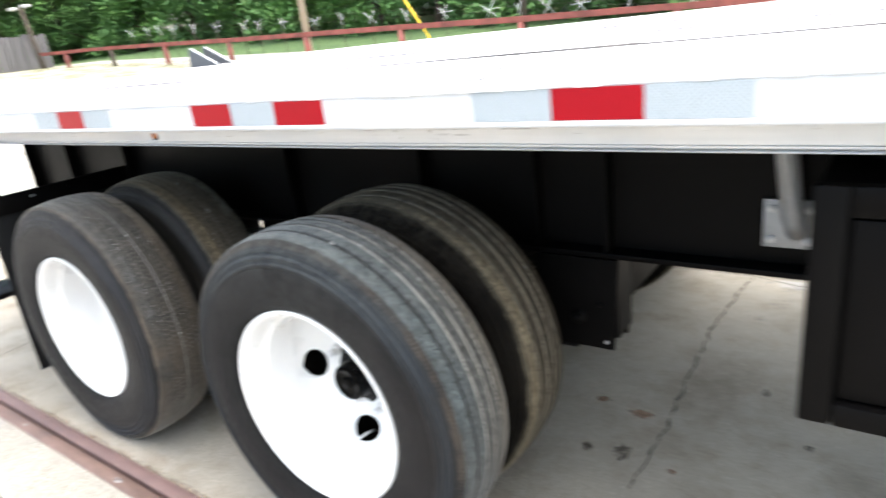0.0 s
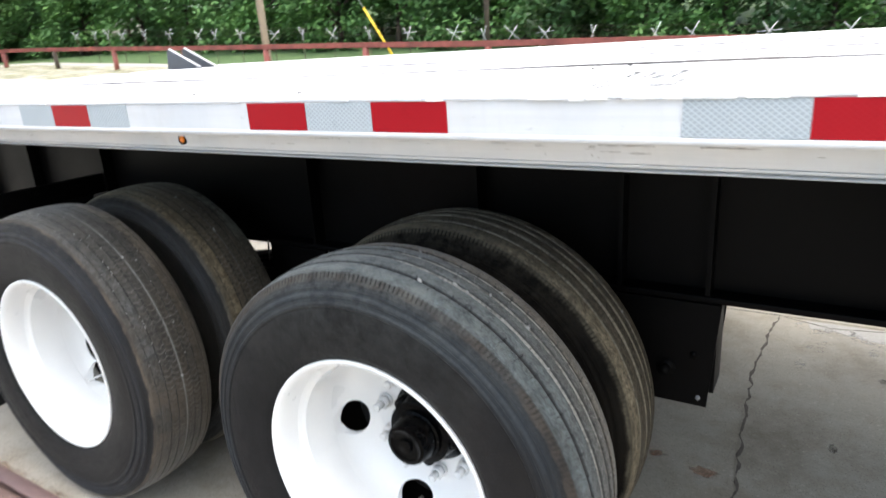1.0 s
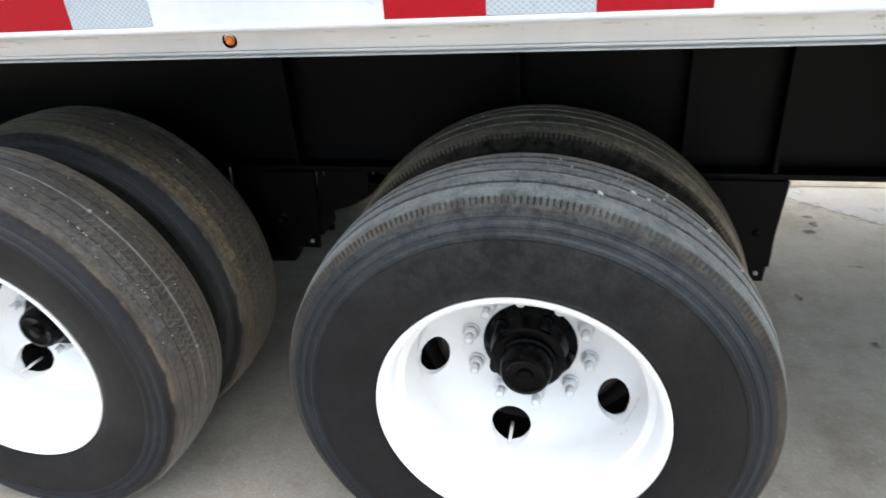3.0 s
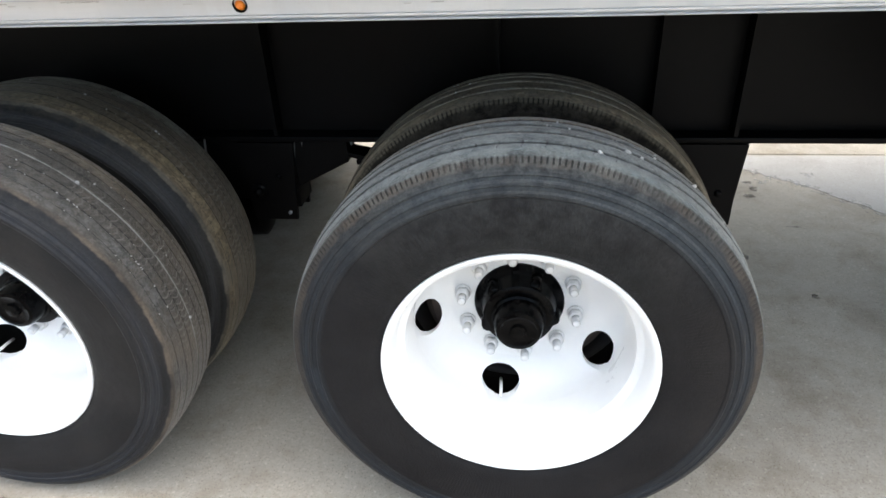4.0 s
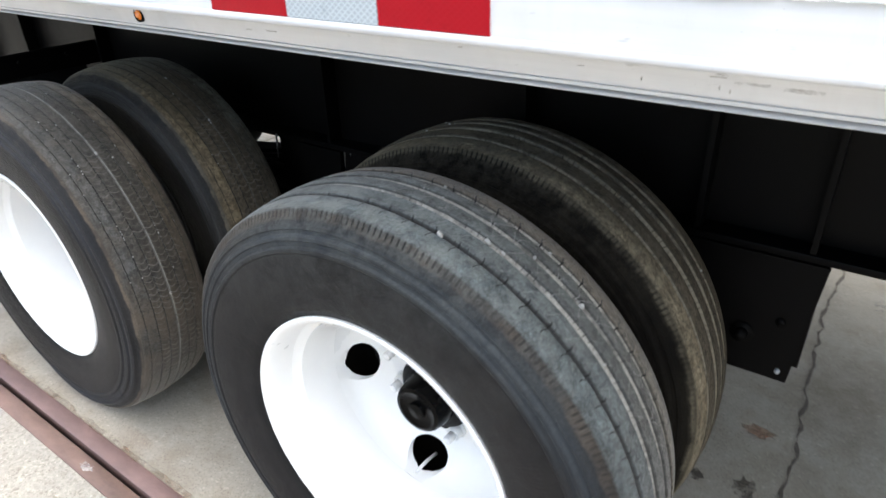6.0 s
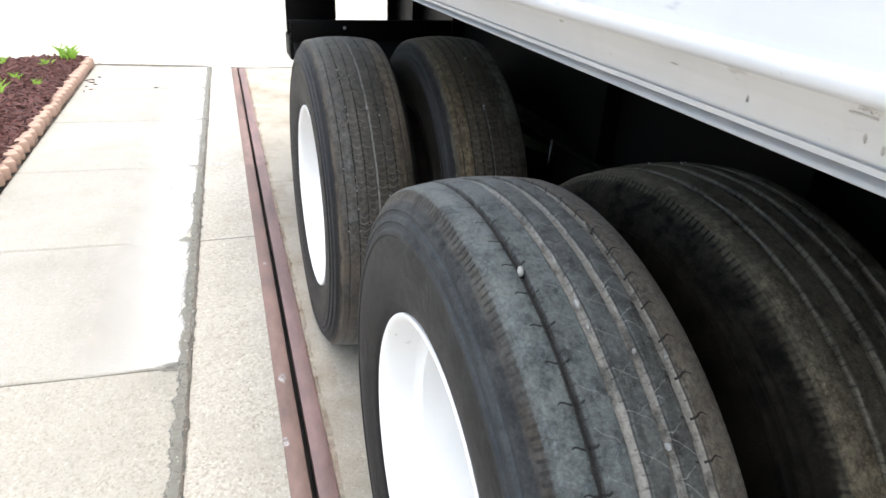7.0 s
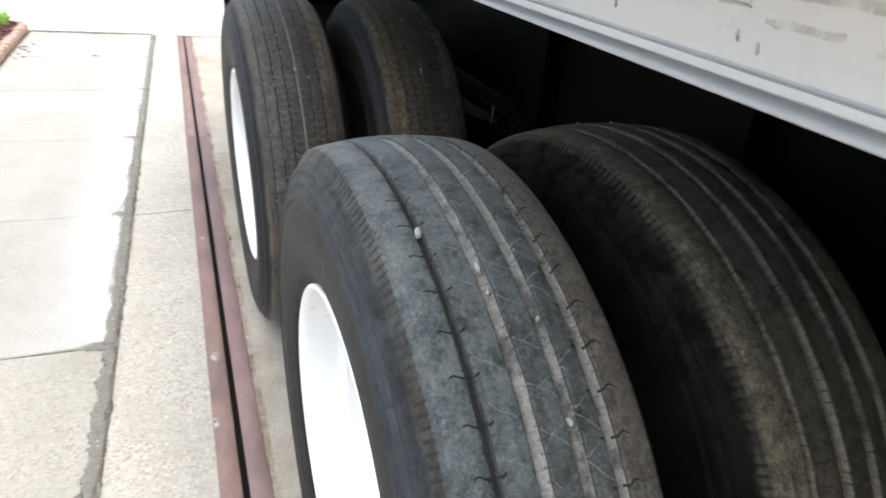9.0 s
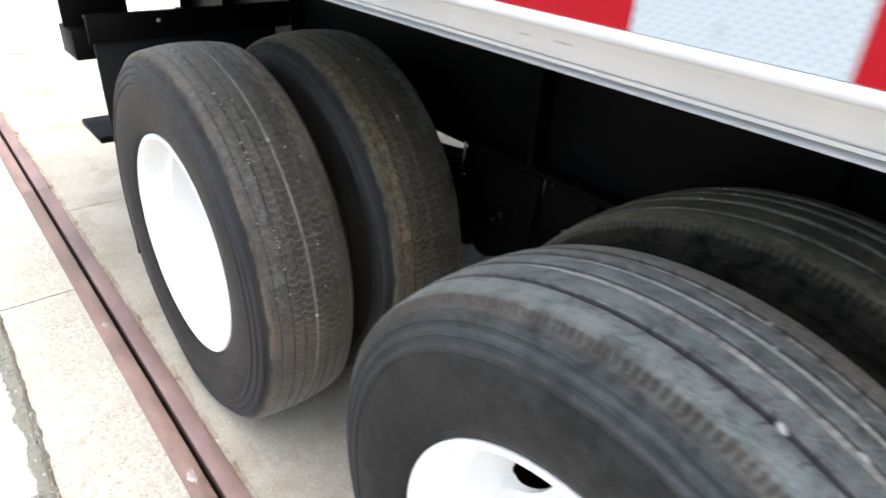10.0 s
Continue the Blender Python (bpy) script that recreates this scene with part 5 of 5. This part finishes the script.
def tyre_profile(groove, cuts):
    half = [(-0.104, 0.288), (-0.112, 0.297), (-0.1195, 0.306), (-0.1265, 0.318), (-0.1285, 0.321), (-0.131, 0.335), (-0.1375, 0.362), (-0.1405, 0.39), (-0.1405, 0.415), (-0.1380, 0.434),
            (-0.1402, 0.4375), (-0.1398, 0.4440), (-0.1352, 0.4475), (-0.1345, 0.4560), (-0.1362, 0.4585), (-0.1350, 0.4640), (-0.1292, 0.4680), (-0.1285, 0.4745), (-0.1300, 0.4770), (-0.1275, 0.4835), (-0.1215, 0.4880),
            (-0.1185, 0.4925), (-0.1160, 0.4970), (-0.1120, 0.5030), (-0.1085, 0.5070), (-0.100, 0.5098)]
    ticks = (22, 23)

    def crown(u):
        return 0.519 - 0.0092 * (u / 0.10) ** 2

    mid = []
    mid.append((-0.0965, crown(-0.0965)))
    for i, (c, g) in enumerate(cuts):
        if i:
            half_way = (c + cuts[i - 1][0]) / 2
            mid.append((half_way, crown(half_way)))
        d = groove * (0.55 if g < 0.0015 else 1.0)
        e = min(0.0012, g * 0.5)
        mid += [(c - g - e, crown(c - g)), (c - g, crown(c) - e * 0.8), (c - g + e, crown(c) - d), (c + g - e, crown(c) - d), (c + g, crown(c) - e * 0.8), (c + g + e, crown(c + g))]
    mid.append((0.0965, crown(0.0965)))
    return half + mid + [(-u, r) for u, r in half[::-1]], ticks, len(half), len(half) + len(mid)


def build_tyre(groove, cuts, sides, tick):
    prof, (t0, t1), n, m2 = tyre_profile(groove, cuts)
    total = len(prof)

    def nudge(j, k, y, r):
        jj = j if j < n else total - 1 - j
        if t0 <= jj <= t1 and k % 4 < 2:
            r -= tick
            y -= math.copysign(tick * 0.8, y)
        if n <= j < m2:
            a = 2 * math.pi * k / sides
            y += 0.0011 * noise.noise((math.cos(a) * 34, math.sin(a) * 34, y * 60))
            r += 0.0005 * noise.noise((math.cos(a) * 18, math.sin(a) * 18, y * 90 + 5))
        low = -math.sin(2 * math.pi * k / sides) * r
        if low > 0.43:
            y *= 1 + 0.9 * (low - 0.43)
        return y, r

    bm = lathe(prof, sides, nudge=nudge)
    for v in bm.verts:
        v.co.z = max(v.co.z, -(HUB_Z - 0.001) / 0.981)
    return bm


def build_rim():
    prof = [(0.0, 0.2900), (-0.001, 0.2955), (0.001, 0.2985), (0.006, 0.2990), (0.012, 0.2950), (0.016, 0.2870), (0.03, 0.2845), (0.06, 0.2800), (0.075, 0.2650), (0.168, 0.2600), (0.184, 0.2780), (0.200, 0.2845), (0.206, 0.2900), (0.210, 0.2985), (0.215, 0.2985), (0.215, 0.290),
            (0.208, 0.279), (0.190, 0.272), (0.174, 0.2535), (0.080, 0.2585), (0.068, 0.2735), (0.03, 0.2785), (0.016, 0.2805), (0.006, 0.2840)]
    return lathe(prof, 160, closed=True)


def build_disc():
    """The dished wheel disc with five hand holes cut through it."""
    outline = [(0.160, 0.2555), (0.192, 0.2530), (0.209, 0.2475), (0.223, 0.2385), (0.237, 0.2270), (0.2495, 0.2135), (0.2600, 0.1990), (0.2670, 0.1860), (0.2715, 0.1760), (0.2735, 0.168), (0.2735, 0.112),
               (0.2835, 0.112), (0.2835, 0.170), (0.2770, 0.1900), (0.2690, 0.2040), (0.2575, 0.2200), (0.2440, 0.2345), (0.2290, 0.2465), (0.2120, 0.2560), (0.192, 0.2590), (0.160, 0.2600)]
    disc = new("disc", mesh_of(lathe(outline, 200, closed=True), RIM_WHITE))
    cutter = bmesh.new()
    for k in range(5):
        a = radians(72 * k)
        q = Matrix.Rotation(-a, 4, "Y") @ Matrix.Translation((0.2270, 0.24, 0)) @ Matrix.Rotation(radians(90), 4, "X") @ Matrix.Diagonal((0.0300, 0.0500, 0.3, 1))
        bmesh.ops.create_cone(cutter, cap_ends=True, segments=36, radius1=1, radius2=1, depth=1, matrix=q)
    cut = new("cutter", mesh_of(cutter, RIM_WHITE))
    mod = disc.modifiers.new("holes", "BOOLEAN")
    mod.object, mod.operation, mod.solver = cut, "DIFFERENCE", "EXACT"
    dg = bpy.context.evaluated_depsgraph_get()
    dg.update()
    me = bpy.data.meshes.new_from_object(disc.evaluated_get(dg))
    bpy.data.objects.remove(disc)
    bpy.data.objects.remove(cut)
    bm = bmesh.new()
    bm.from_mesh(me)
    bmesh.ops.remove_doubles(bm, verts=bm.verts, dist=0.0002)
    bmesh.ops.triangulate(bm, faces=[f for f in bm.faces if len(f.verts) > 4])
    return mesh_of(bm, RIM_WHITE, 24)


def nut_mesh():
    bm = tube([(0, 0, 0), (0, -0.006, 0)], 0.021, 18)
    tube([(0, -0.006, 0), (0, -0.022, 0)], 0.0185, 6, bm)
    tube([(0, -0.022, 0), (0, -0.0235, 0)], [0.0185, 0.016], 6, bm)
    tube([(0, -0.0235, 0), (0, -0.046, 0)], 0.0108, 12, bm)
    tube([(0, -0.046, 0), (0, -0.048, 0)], [0.0108, 0.008], 12, bm)
    return mesh_of(bm, STUD_GREY)


TYRE_FRONT = mesh_of(build_tyre(0.0088, RIB_CUTS, 1120, 0.0009), RUBBER_FRONT, 28)
TYRE_REAR = mesh_of(build_tyre(0.0036, WORN_CUTS, 360, 0.0), RUBBER_REAR, 28)


FRONT_FIT = Matrix.Diagonal((0.981, 0.94, 0.981, 1))
REAR_FIT = Matrix.Diagonal((0.977, 0.94, 0.977, 1))


def same_shape(me, material):
    other = me.copy()
    other.materials.clear()
    other.materials.append(material)
    return other


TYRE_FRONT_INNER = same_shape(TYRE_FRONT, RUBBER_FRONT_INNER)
TYRE_REAR_INNER = same_shape(TYRE_REAR, RUBBER_REAR_INNER)
RIM = mesh_of(build_rim(), RIM_WHITE, 40)
DISC = build_disc()
SHADED_RIM = same_shape(RIM, WHEEL_SHADE)
SHADED_DISC = same_shape(DISC, WHEEL_SHADE)
NUT = nut_mesh()


def pebble_mesh(seed):
    rnd = random.Random(seed)
    bm = bmesh.new()
    bmesh.ops.create_icosphere(bm, subdivisions=1, radius=1.0)
    for v in bm.verts:
        v.co *= rnd.uniform(0.7, 1.2)
    return mesh_of(bm, PEBBLE, 60)


STONES = [pebble_mesh(k) for k in range(5)]


def press_stones(w, stones, fit, seed):
    """Small stones caught in the grooves: (degrees round the wheel, offset across the tread, size)."""
    rnd = random.Random(seed)
    for deg, u, s in stones:
        r = 0.519 - 0.92 * u * u - 0.0008
        spin = Matrix.Rotation(rnd.uniform(0, 6), 4, "Y") @ Matrix.Diagonal((s * rnd.uniform(0.8, 1.5), s * rnd.uniform(0.7, 1), s, 1))
        part("pebble", rnd.choice(STONES), None, w, "small pale pebble", at=pose(0, RIM_W / 2, 0) @ fit @ pose(r * math.cos(radians(deg)), u, r * math.sin(radians(deg))) @ spin)


def wheel(x, near, turn, tyre, fit, stones, seed):
    """One outer wheel on the near side, axle along y, hand holes turned by so many degrees."""
    w = part("wheel", RIM, None, trailer, "white steel wheel with five hand holes", at=pose(x, near, HUB_Z))
    part("disc", DISC, None, w, at=pose(0, 0, 0, 0, -turn, 0))
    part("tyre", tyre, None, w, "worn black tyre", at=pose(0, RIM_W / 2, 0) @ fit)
    for k in range(10):
        a = radians(36 * k + turn + 18)
        part("lug_nut", NUT, None, w, "overpainted lug nut", at=Matrix.Translation((0.1915 * 0.745 * math.cos(a), 0.2705, 0.1915 * 0.745 * math.sin(a))))
    hub = lathe([(y + 0.030, r) for y, r in ((0.30, 0.0), (0.30, 0.112), (0.238, 0.112), (0.231, 0.106), (0.222, 0.094), (0.205, 0.090), (0.180, 0.086), (0.176, 0.078), (0.176, 0.066), (0.168, 0.066), (0.165, 0.0605), (0.150, 0.0600), (0.125, 0.0560), (0.118, 0.0520), (0.116, 0.0440), (0.1185, 0.040), (0.1185, 0.020), (0.113, 0.018), (0.111, 0.0))], 48)
    part("hub", hub, HUB_BLACK, w, "black painted axle hub and cap")
    for k in range(5):
        a = radians(72 * k + turn + 20)
        part("hub_boss", tube([(0.088 * math.cos(a), 0.272, 0.088 * math.sin(a)), (0.083 * math.cos(a), 0.218, 0.083 * math.sin(a))], 0.017, 10), HUB_BLACK, w)
    part("brake_drum", lathe([(0.292, 0.11), (0.292, 0.225), (0.315, 0.246), (0.52, 0.246), (0.52, 0.06)], 60), DRUM_BROWN, w, "rusty brown brake drum")
    a = radians(turn + 73)
    part("valve_stem", tube([(0.252 * math.cos(a), 0.262, 0.252 * math.sin(a)), (0.240 * math.cos(a), 0.222, 0.240 * math.sin(a)), (0.236 * math.cos(a), 0.178, 0.236 * math.sin(a))], 0.0042, 8), STUD_GREY, w, "pale valve stem")
    press_stones(w, stones, fit, seed)
    return w


def inner_wheel(x, near, tyre, fit, stones, seed):
    w = part("wheel", SHADED_RIM, None, trailer, "steel wheel of the inner pair, coloured dark for shade", at=pose(x, near + 0.336, HUB_Z))
    part("disc", SHADED_DISC, None, w, at=pose(0, 0.2325, 0) @ Matrix.Diagonal((1, -1, 1, 1)))
    part("tyre", tyre, None, w, "worn black tyre", at=pose(0, RIM_W / 2, 0) @ fit)
    press_stones(w, stones, fit, seed)
    return w


def scatter(seed, n, size, rows, lo=0, hi=130):
    rnd = random.Random(seed)
    return [(rnd.uniform(lo, hi), rnd.choice(rows) + rnd.uniform(-0.0015, 0.0015), size * rnd.uniform(0.4, 1.2) ** 1.5) for _ in range(n)]


front = wheel(FRONT_X, FRONT_Y, 187, TYRE_FRONT, FRONT_FIT, [(74, -0.0638, 0.0055), (67.4, -0.0176, 0.0052), (64, -0.0176, 0.0045), (48.8, 0.0220, 0.0055), (60, 0.0250, 0.003), (80, 0.0250, 0.003)] + scatter(11, 5, 0.0024, (-0.0176, 0.0250, 0.0633)), 1)
rear = wheel(REAR_X, REAR_Y, 156.5, TYRE_REAR, REAR_FIT, [(48.7, 0.0, 0.0050), (2.6, 0.0, 0.005)] + scatter(12, 60, 0.0026, (-0.060, -0.060, -0.060, -0.031, -0.0905, 0.031, 0.060)) + scatter(22, 40, 0.0014, (-0.060, -0.031, -0.0905, 0.031, 0.060, 0.0905)), 2)
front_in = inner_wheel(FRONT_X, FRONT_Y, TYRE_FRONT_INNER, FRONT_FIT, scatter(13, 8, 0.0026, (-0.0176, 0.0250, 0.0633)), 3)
rear_in = inner_wheel(REAR_X, REAR_Y, TYRE_REAR_INNER, REAR_FIT, [(70, 0.0, 0.0046), (47.8, 0.0, 0.005)] + scatter(14, 26, 0.0024, (-0.060, -0.031, 0.0, 0.031, 0.060)), 4)
for w_, x, y in ((front, FRONT_X, FRONT_Y), (rear, REAR_X, REAR_Y), (front_in, FRONT_X, FRONT_Y + 0.336), (rear_in, REAR_X, REAR_Y + 0.336)):
    copy_thing(w_, pose(x, FAR - y, HUB_Z, 0, 0, 180))


# ---------------------------------------------------------------- distance
def beam(points, wide, high):
    """A rectangular bar along a polyline that runs level in y."""
    bm = bmesh.new()
    rows = [[bm.verts.new((x, y + a * wide / 2, z + b * high / 2)) for a, b in ((-1, -1), (1, -1), (1, 1), (-1, 1))] for x, y, z in points]
    for p, q in zip(rows, rows[1:]):
        for k in range(4):
            bm.faces.new((p[k], p[(k + 1) % 4], q[(k + 1) % 4], q[k]))
    bm.faces.new(rows[0])
    bm.faces.new(rows[-1][::-1])
    bmesh.ops.recalc_face_normals(bm, faces=bm.faces)
    bmesh.ops.bevel(bm, geom=[e for e in bm.edges if abs(e.verts[0].co.x - e.verts[1].co.x) > 0.2], offset=0.012, segments=2, affect="EDGES")
    return bm


def build_rail_fence():
    """Red steel barrier along the edge of the yard."""
    fence = thing("red_barrier", (-10, 13, 1.0), "red painted steel barrier along the yard", "fence")
    pts = [(-29.2, 13, 2.20), (-25.2, 13, 2.10), (-20.5, 13, 1.92), (-16.5, 13, 1.74), (-13.0, 13, 1.61), (-9.6, 13, 1.49), (-6.2, 13, 1.345), (-3.0, 13, 1.25), (0, 13, 1.13), (6, 13, 0.95)]
    part("rail", beam(pts, 0.10, 0.135), FENCE_RED, fence)
    for i in range(10):
        x = -27.16 + 3.53 * i
        zt = np.interp(x, [p[0] for p in pts], [p[2] for p in pts])
        part("post", tube([(x, 13, yard_top(x) - 0.2), (x, 13, float(zt) - 0.06)], 0.082, 10), BARK if i == 1 else FENCE_RED, fence)


build_rail_fence()


def build_wire_fence():
    rnd = random.Random(8)
    fence = thing("barbed_fence", (-10, 16, 1.0), "grey security fence with crossed barbed wire arms", "fence")
    x = -27.0
    tops = []
    while x < 4:
        zt = 1.03 + 0.055 * max(0, -x)
        part("post", tube([(x, 16, yard_top(x) - 0.2), (x, 16, zt)], 0.012, 8), BARK, fence)
        lean = rnd.uniform(-0.10, 0.10)
        wide = rnd.choice((0.05, 0.10, 0.14, 0.16))
        for s in (-1, 1):
            part("arm", tube([(x - s * wide, 16, zt - 0.03), (x + s * wide + lean, 16 + s * 0.06, zt + rnd.uniform(0.26, 0.42))], 0.011, 6), rnd.choice((ARM_GREY, ARM_GREY, ARM_GREY, GALV)), fence)
        if rnd.random() < 0.35:
            part("arm", tube([(x - 0.26, 16.02, zt + 0.17), (x + 0.26, 16.02, zt + 0.19)], 0.010, 6), GALV, fence)
        tops.append((x, zt))
        x += rnd.choice((1.45, 1.3, 1.6, 0.9))
    for k in range(3):
        part("wire", tube([(x, 16 + 0.05 * k, z + 0.1 + 0.11 * k) for x, z in tops], 0.0025, 4), BARK, fence)


build_wire_fence()


def build_pole():
    pole = thing("utility_pole", (-14.2, 14.2, 1.3), "tall pale wooden utility pole", "pole")
    part("shaft", tube([(-14.2, 14.2, 0.8), (-14.26, 14.2, 5.0), (-14.3, 14.2, 9.0)], [0.115, 0.105, 0.095], 14), POLE_WOOD, pole)
    guy = thing("guy_wire", (-9.3, 14, 1.3), "guy wire in a bright yellow guard", "guy wire")
    part("guard", tube([(-9.02, 14, 0.65), (-10.20, 14, 2.44)], 0.028, 8), YELLOW, guy)
    part("wire", tube([(-10.20, 14, 2.44), (-14.25, 14.18, 8.3)], 0.012, 5), GALV, guy)
    lamp = thing("yard_lamp", (-29.3, 13, 1.4), "dark leaning post with twin yard lamp heads", "street lamp")
    part("post", tube([(-29.3, 13, 1.3), (-29.8, 13, 4.15)], [0.11, 0.07], 10), BARK, lamp)
    for dx in (-0.75, 0.45):
        part("lamp_head", box((-29.8 + dx - 0.24, 12.87, 4.12), (-29.8 + dx + 0.24, 13.13, 4.24), 0.05), ARM_GREY, lamp)
    post2 = thing("bare_post", (-8.5, 18, 1.3), "slim grey fence line post", "pole")
    part("shaft", tube([(-8.5, 18, 0.5), (-8.5, 18, 5.0)], 0.09, 8), BARK, post2)


build_pole()


def build_board_fence():
    rnd = random.Random(21)
    f = thing("board_fence", (-30, 9, 1.4), "weathered grey wooden board fence", "fence")
    y = 2.0
    while y < 13.6:
        w = rnd.uniform(0.22, 0.42)
        t = 2.98 + rnd.uniform(-0.06, 0.06) + 0.02 * (y - 8)
        part("board", box((-30.04 + rnd.uniform(-0.03, 0.03), y, 1.3), (-30.0, y + w - 0.03, t), 0.0), WOOD_GREY, f)
        y += w
    for z in (1.9, 2.6):
        part("board_rail", box((-30.12, 2, z), (-30.07, 13.6, z + 0.12)), WOOD_GREY, f)
    tarp = thing("blue_trailer_bed", (-27, 7.4, 1.4), "low faded blue tarp covered load", "tarp")
    part("cover", box((-28, 5.6, 1.4), (-26, 8.2, 2.0), 0.15), BLUE, tarp)
    part("load", box((-27.8, 6.0, 2.0), (-26.2, 7.9, 2.25), 0.1), BARK, tarp)


build_board_fence()


def sheet(xs, ys, height):
    bm = bmesh.new()
    g = [[bm.verts.new((x, y, height(x, y))) for y in ys] for x in xs]
    for a, b in zip(g, g[1:]):
        for k in range(len(ys) - 1):
            bm.faces.new((a[k], b[k], b[k + 1], a[k + 1]))
    return bm


def build_verge():
    verge = sheet(steps(-60, 30, 45), [15.9, 17, 18, 20, 22, 28, 36, 60, 90], lambda x, y: yard_top(x) + 0.02 + 0.05 * (y - 15.9) + 0.06 * max(0, y - 22) + 0.05 * noise.noise((x * 0.5, y, 0)))
    tagged(part("grass_verge", verge, GRASS), "rough green grass verge below the woods", "grass", kind="structure")
    lane = sheet(steps(-60, 30, 30), steps(14.3, 15.95, 2), lambda x, y: yard_top(x) - 0.01 + 0.02 * (y - 14.3))
    tagged(part("lane", lane, LANE), "pale grey gravel lane behind the barrier", "road", kind="structure")
    tufts = sheet(steps(-34, 8, 60), steps(9.0, 14.3, 14), lambda x, y: rise(x, y) + 0.03)
    tagged(part("sparse_grass", tufts, TUFTS), "thin patchy grass on pale dirt", "grass", kind="structure")


LANE = concrete("gravel_lane", (0.40, 0.39, 0.37), 0.5)
TUFTS = stain("patchy_grass", (0.20, 0.20, 0.09), 0.40, 0.62, 0.8, 0.75)
build_verge()


def build_tree(x, y, h, seed):
    rnd = random.Random(seed)
    z0 = yard_top(x) + 0.2
    tree = thing("tree", (x, y, z0), "tall leafy green woodland tree", "tree", "woodland trees")
    trunk = bmesh.new()
    tube([(x, y, z0 - 0.3), (x + 0.1, y, z0 + h * 0.4), (x - 0.1, y, z0 + h * 0.85)], [0.22, 0.15, 0.05], 8, trunk)
    tips = []
    for k in range(9):
        a, t = rnd.uniform(0, 6.28), rnd.uniform(0.15, 0.75)
        b = Vector((x, y, z0 + h * t))
        e = b + Vector((math.cos(a), math.sin(a), 0.45)) * h * rnd.uniform(0.16, 0.30)
        tube([b, (b + e) / 2 + Vector((0, 0, 0.15)), e], [0.07, 0.045, 0.015], 5, trunk)
        tips.append(e)
    part("trunk", trunk, BARK, tree)
    clumps = [(Vector((x + rnd.gauss(0, 1) * h * 0.17, y + rnd.gauss(0, 1) * h * 0.15, z0 + h * rnd.uniform(0.02, 1.0))), rnd.uniform(0.35, 1.0)) for _ in range(46)] + [(t, 0.8) for t in tips]
    near = y < 24 and x > -40
    per = 160 if near else 100
    g = np.random.default_rng(seed)
    n = len(clumps) * per
    mid = np.repeat(np.array([tuple(c) for c, _ in clumps]), per, axis=0)
    rad = np.repeat(np.array([r for _, r in clumps]), per)
    d = g.normal(size=(n, 3)) * (1.0, 1.0, 0.8)
    d /= np.linalg.norm(d, axis=1)[:, None]
    p = mid + d * (rad * g.random(n) ** 0.4)[:, None]
    size = g.uniform(0.045, 0.095, n) * (1.6 if near else 2.2)
    turn, tip = g.uniform(0, 6.28, n), g.uniform(-0.9, 0.9, (2, n))
    ax = np.stack([np.cos(turn) * np.cos(tip[0]), np.sin(turn) * np.cos(tip[0]), np.sin(tip[0])], 1)
    ay = np.stack([-np.sin(turn) * np.cos(tip[1]), np.cos(turn) * np.cos(tip[1]), np.sin(tip[1])], 1)
    quad = np.stack([p - ax * size[:, None], p - ay * size[:, None] * 0.6, p + ax * size[:, None], p + ay * size[:, None] * 0.6], 1).reshape(-1, 3)
    me = bpy.data.meshes.new("mesh")
    me.vertices.add(4 * n)
    me.vertices.foreach_set("co", quad.ravel())
    me.loops.add(4 * n)
    me.loops.foreach_set("vertex_index", np.arange(4 * n))
    me.polygons.add(n)
    me.polygons.foreach_set("loop_start", np.arange(0, 4 * n, 4))
    me.update(calc_edges=True)
    me.materials.append(LEAF)
    part("crown", me, None, tree)


tr = random.Random(77)
k = 0
for row, (y, step, h) in enumerate(((21.5, 3.1, 6.5), (26, 3.6, 10.0), (31, 4.4, 13.0))):
    x = -62 if row else -58
    while x < 10:
        build_tree(x + tr.uniform(-0.8, 0.8), y + tr.uniform(-1.2, 1.2), h * tr.uniform(0.85, 1.15), 1000 + k)
        k += 1
        x += step
# the wood turns the corner behind the board fence
for i in range(12):
    build_tree(-42 + tr.uniform(-2, 2), -6 + 2.6 * i, 11 * tr.uniform(0.85, 1.15), 2000 + i)
    build_tree(-49 + tr.uniform(-2, 2), -5 + 3.2 * i, 14 * tr.uniform(0.85, 1.15), 3000 + i)
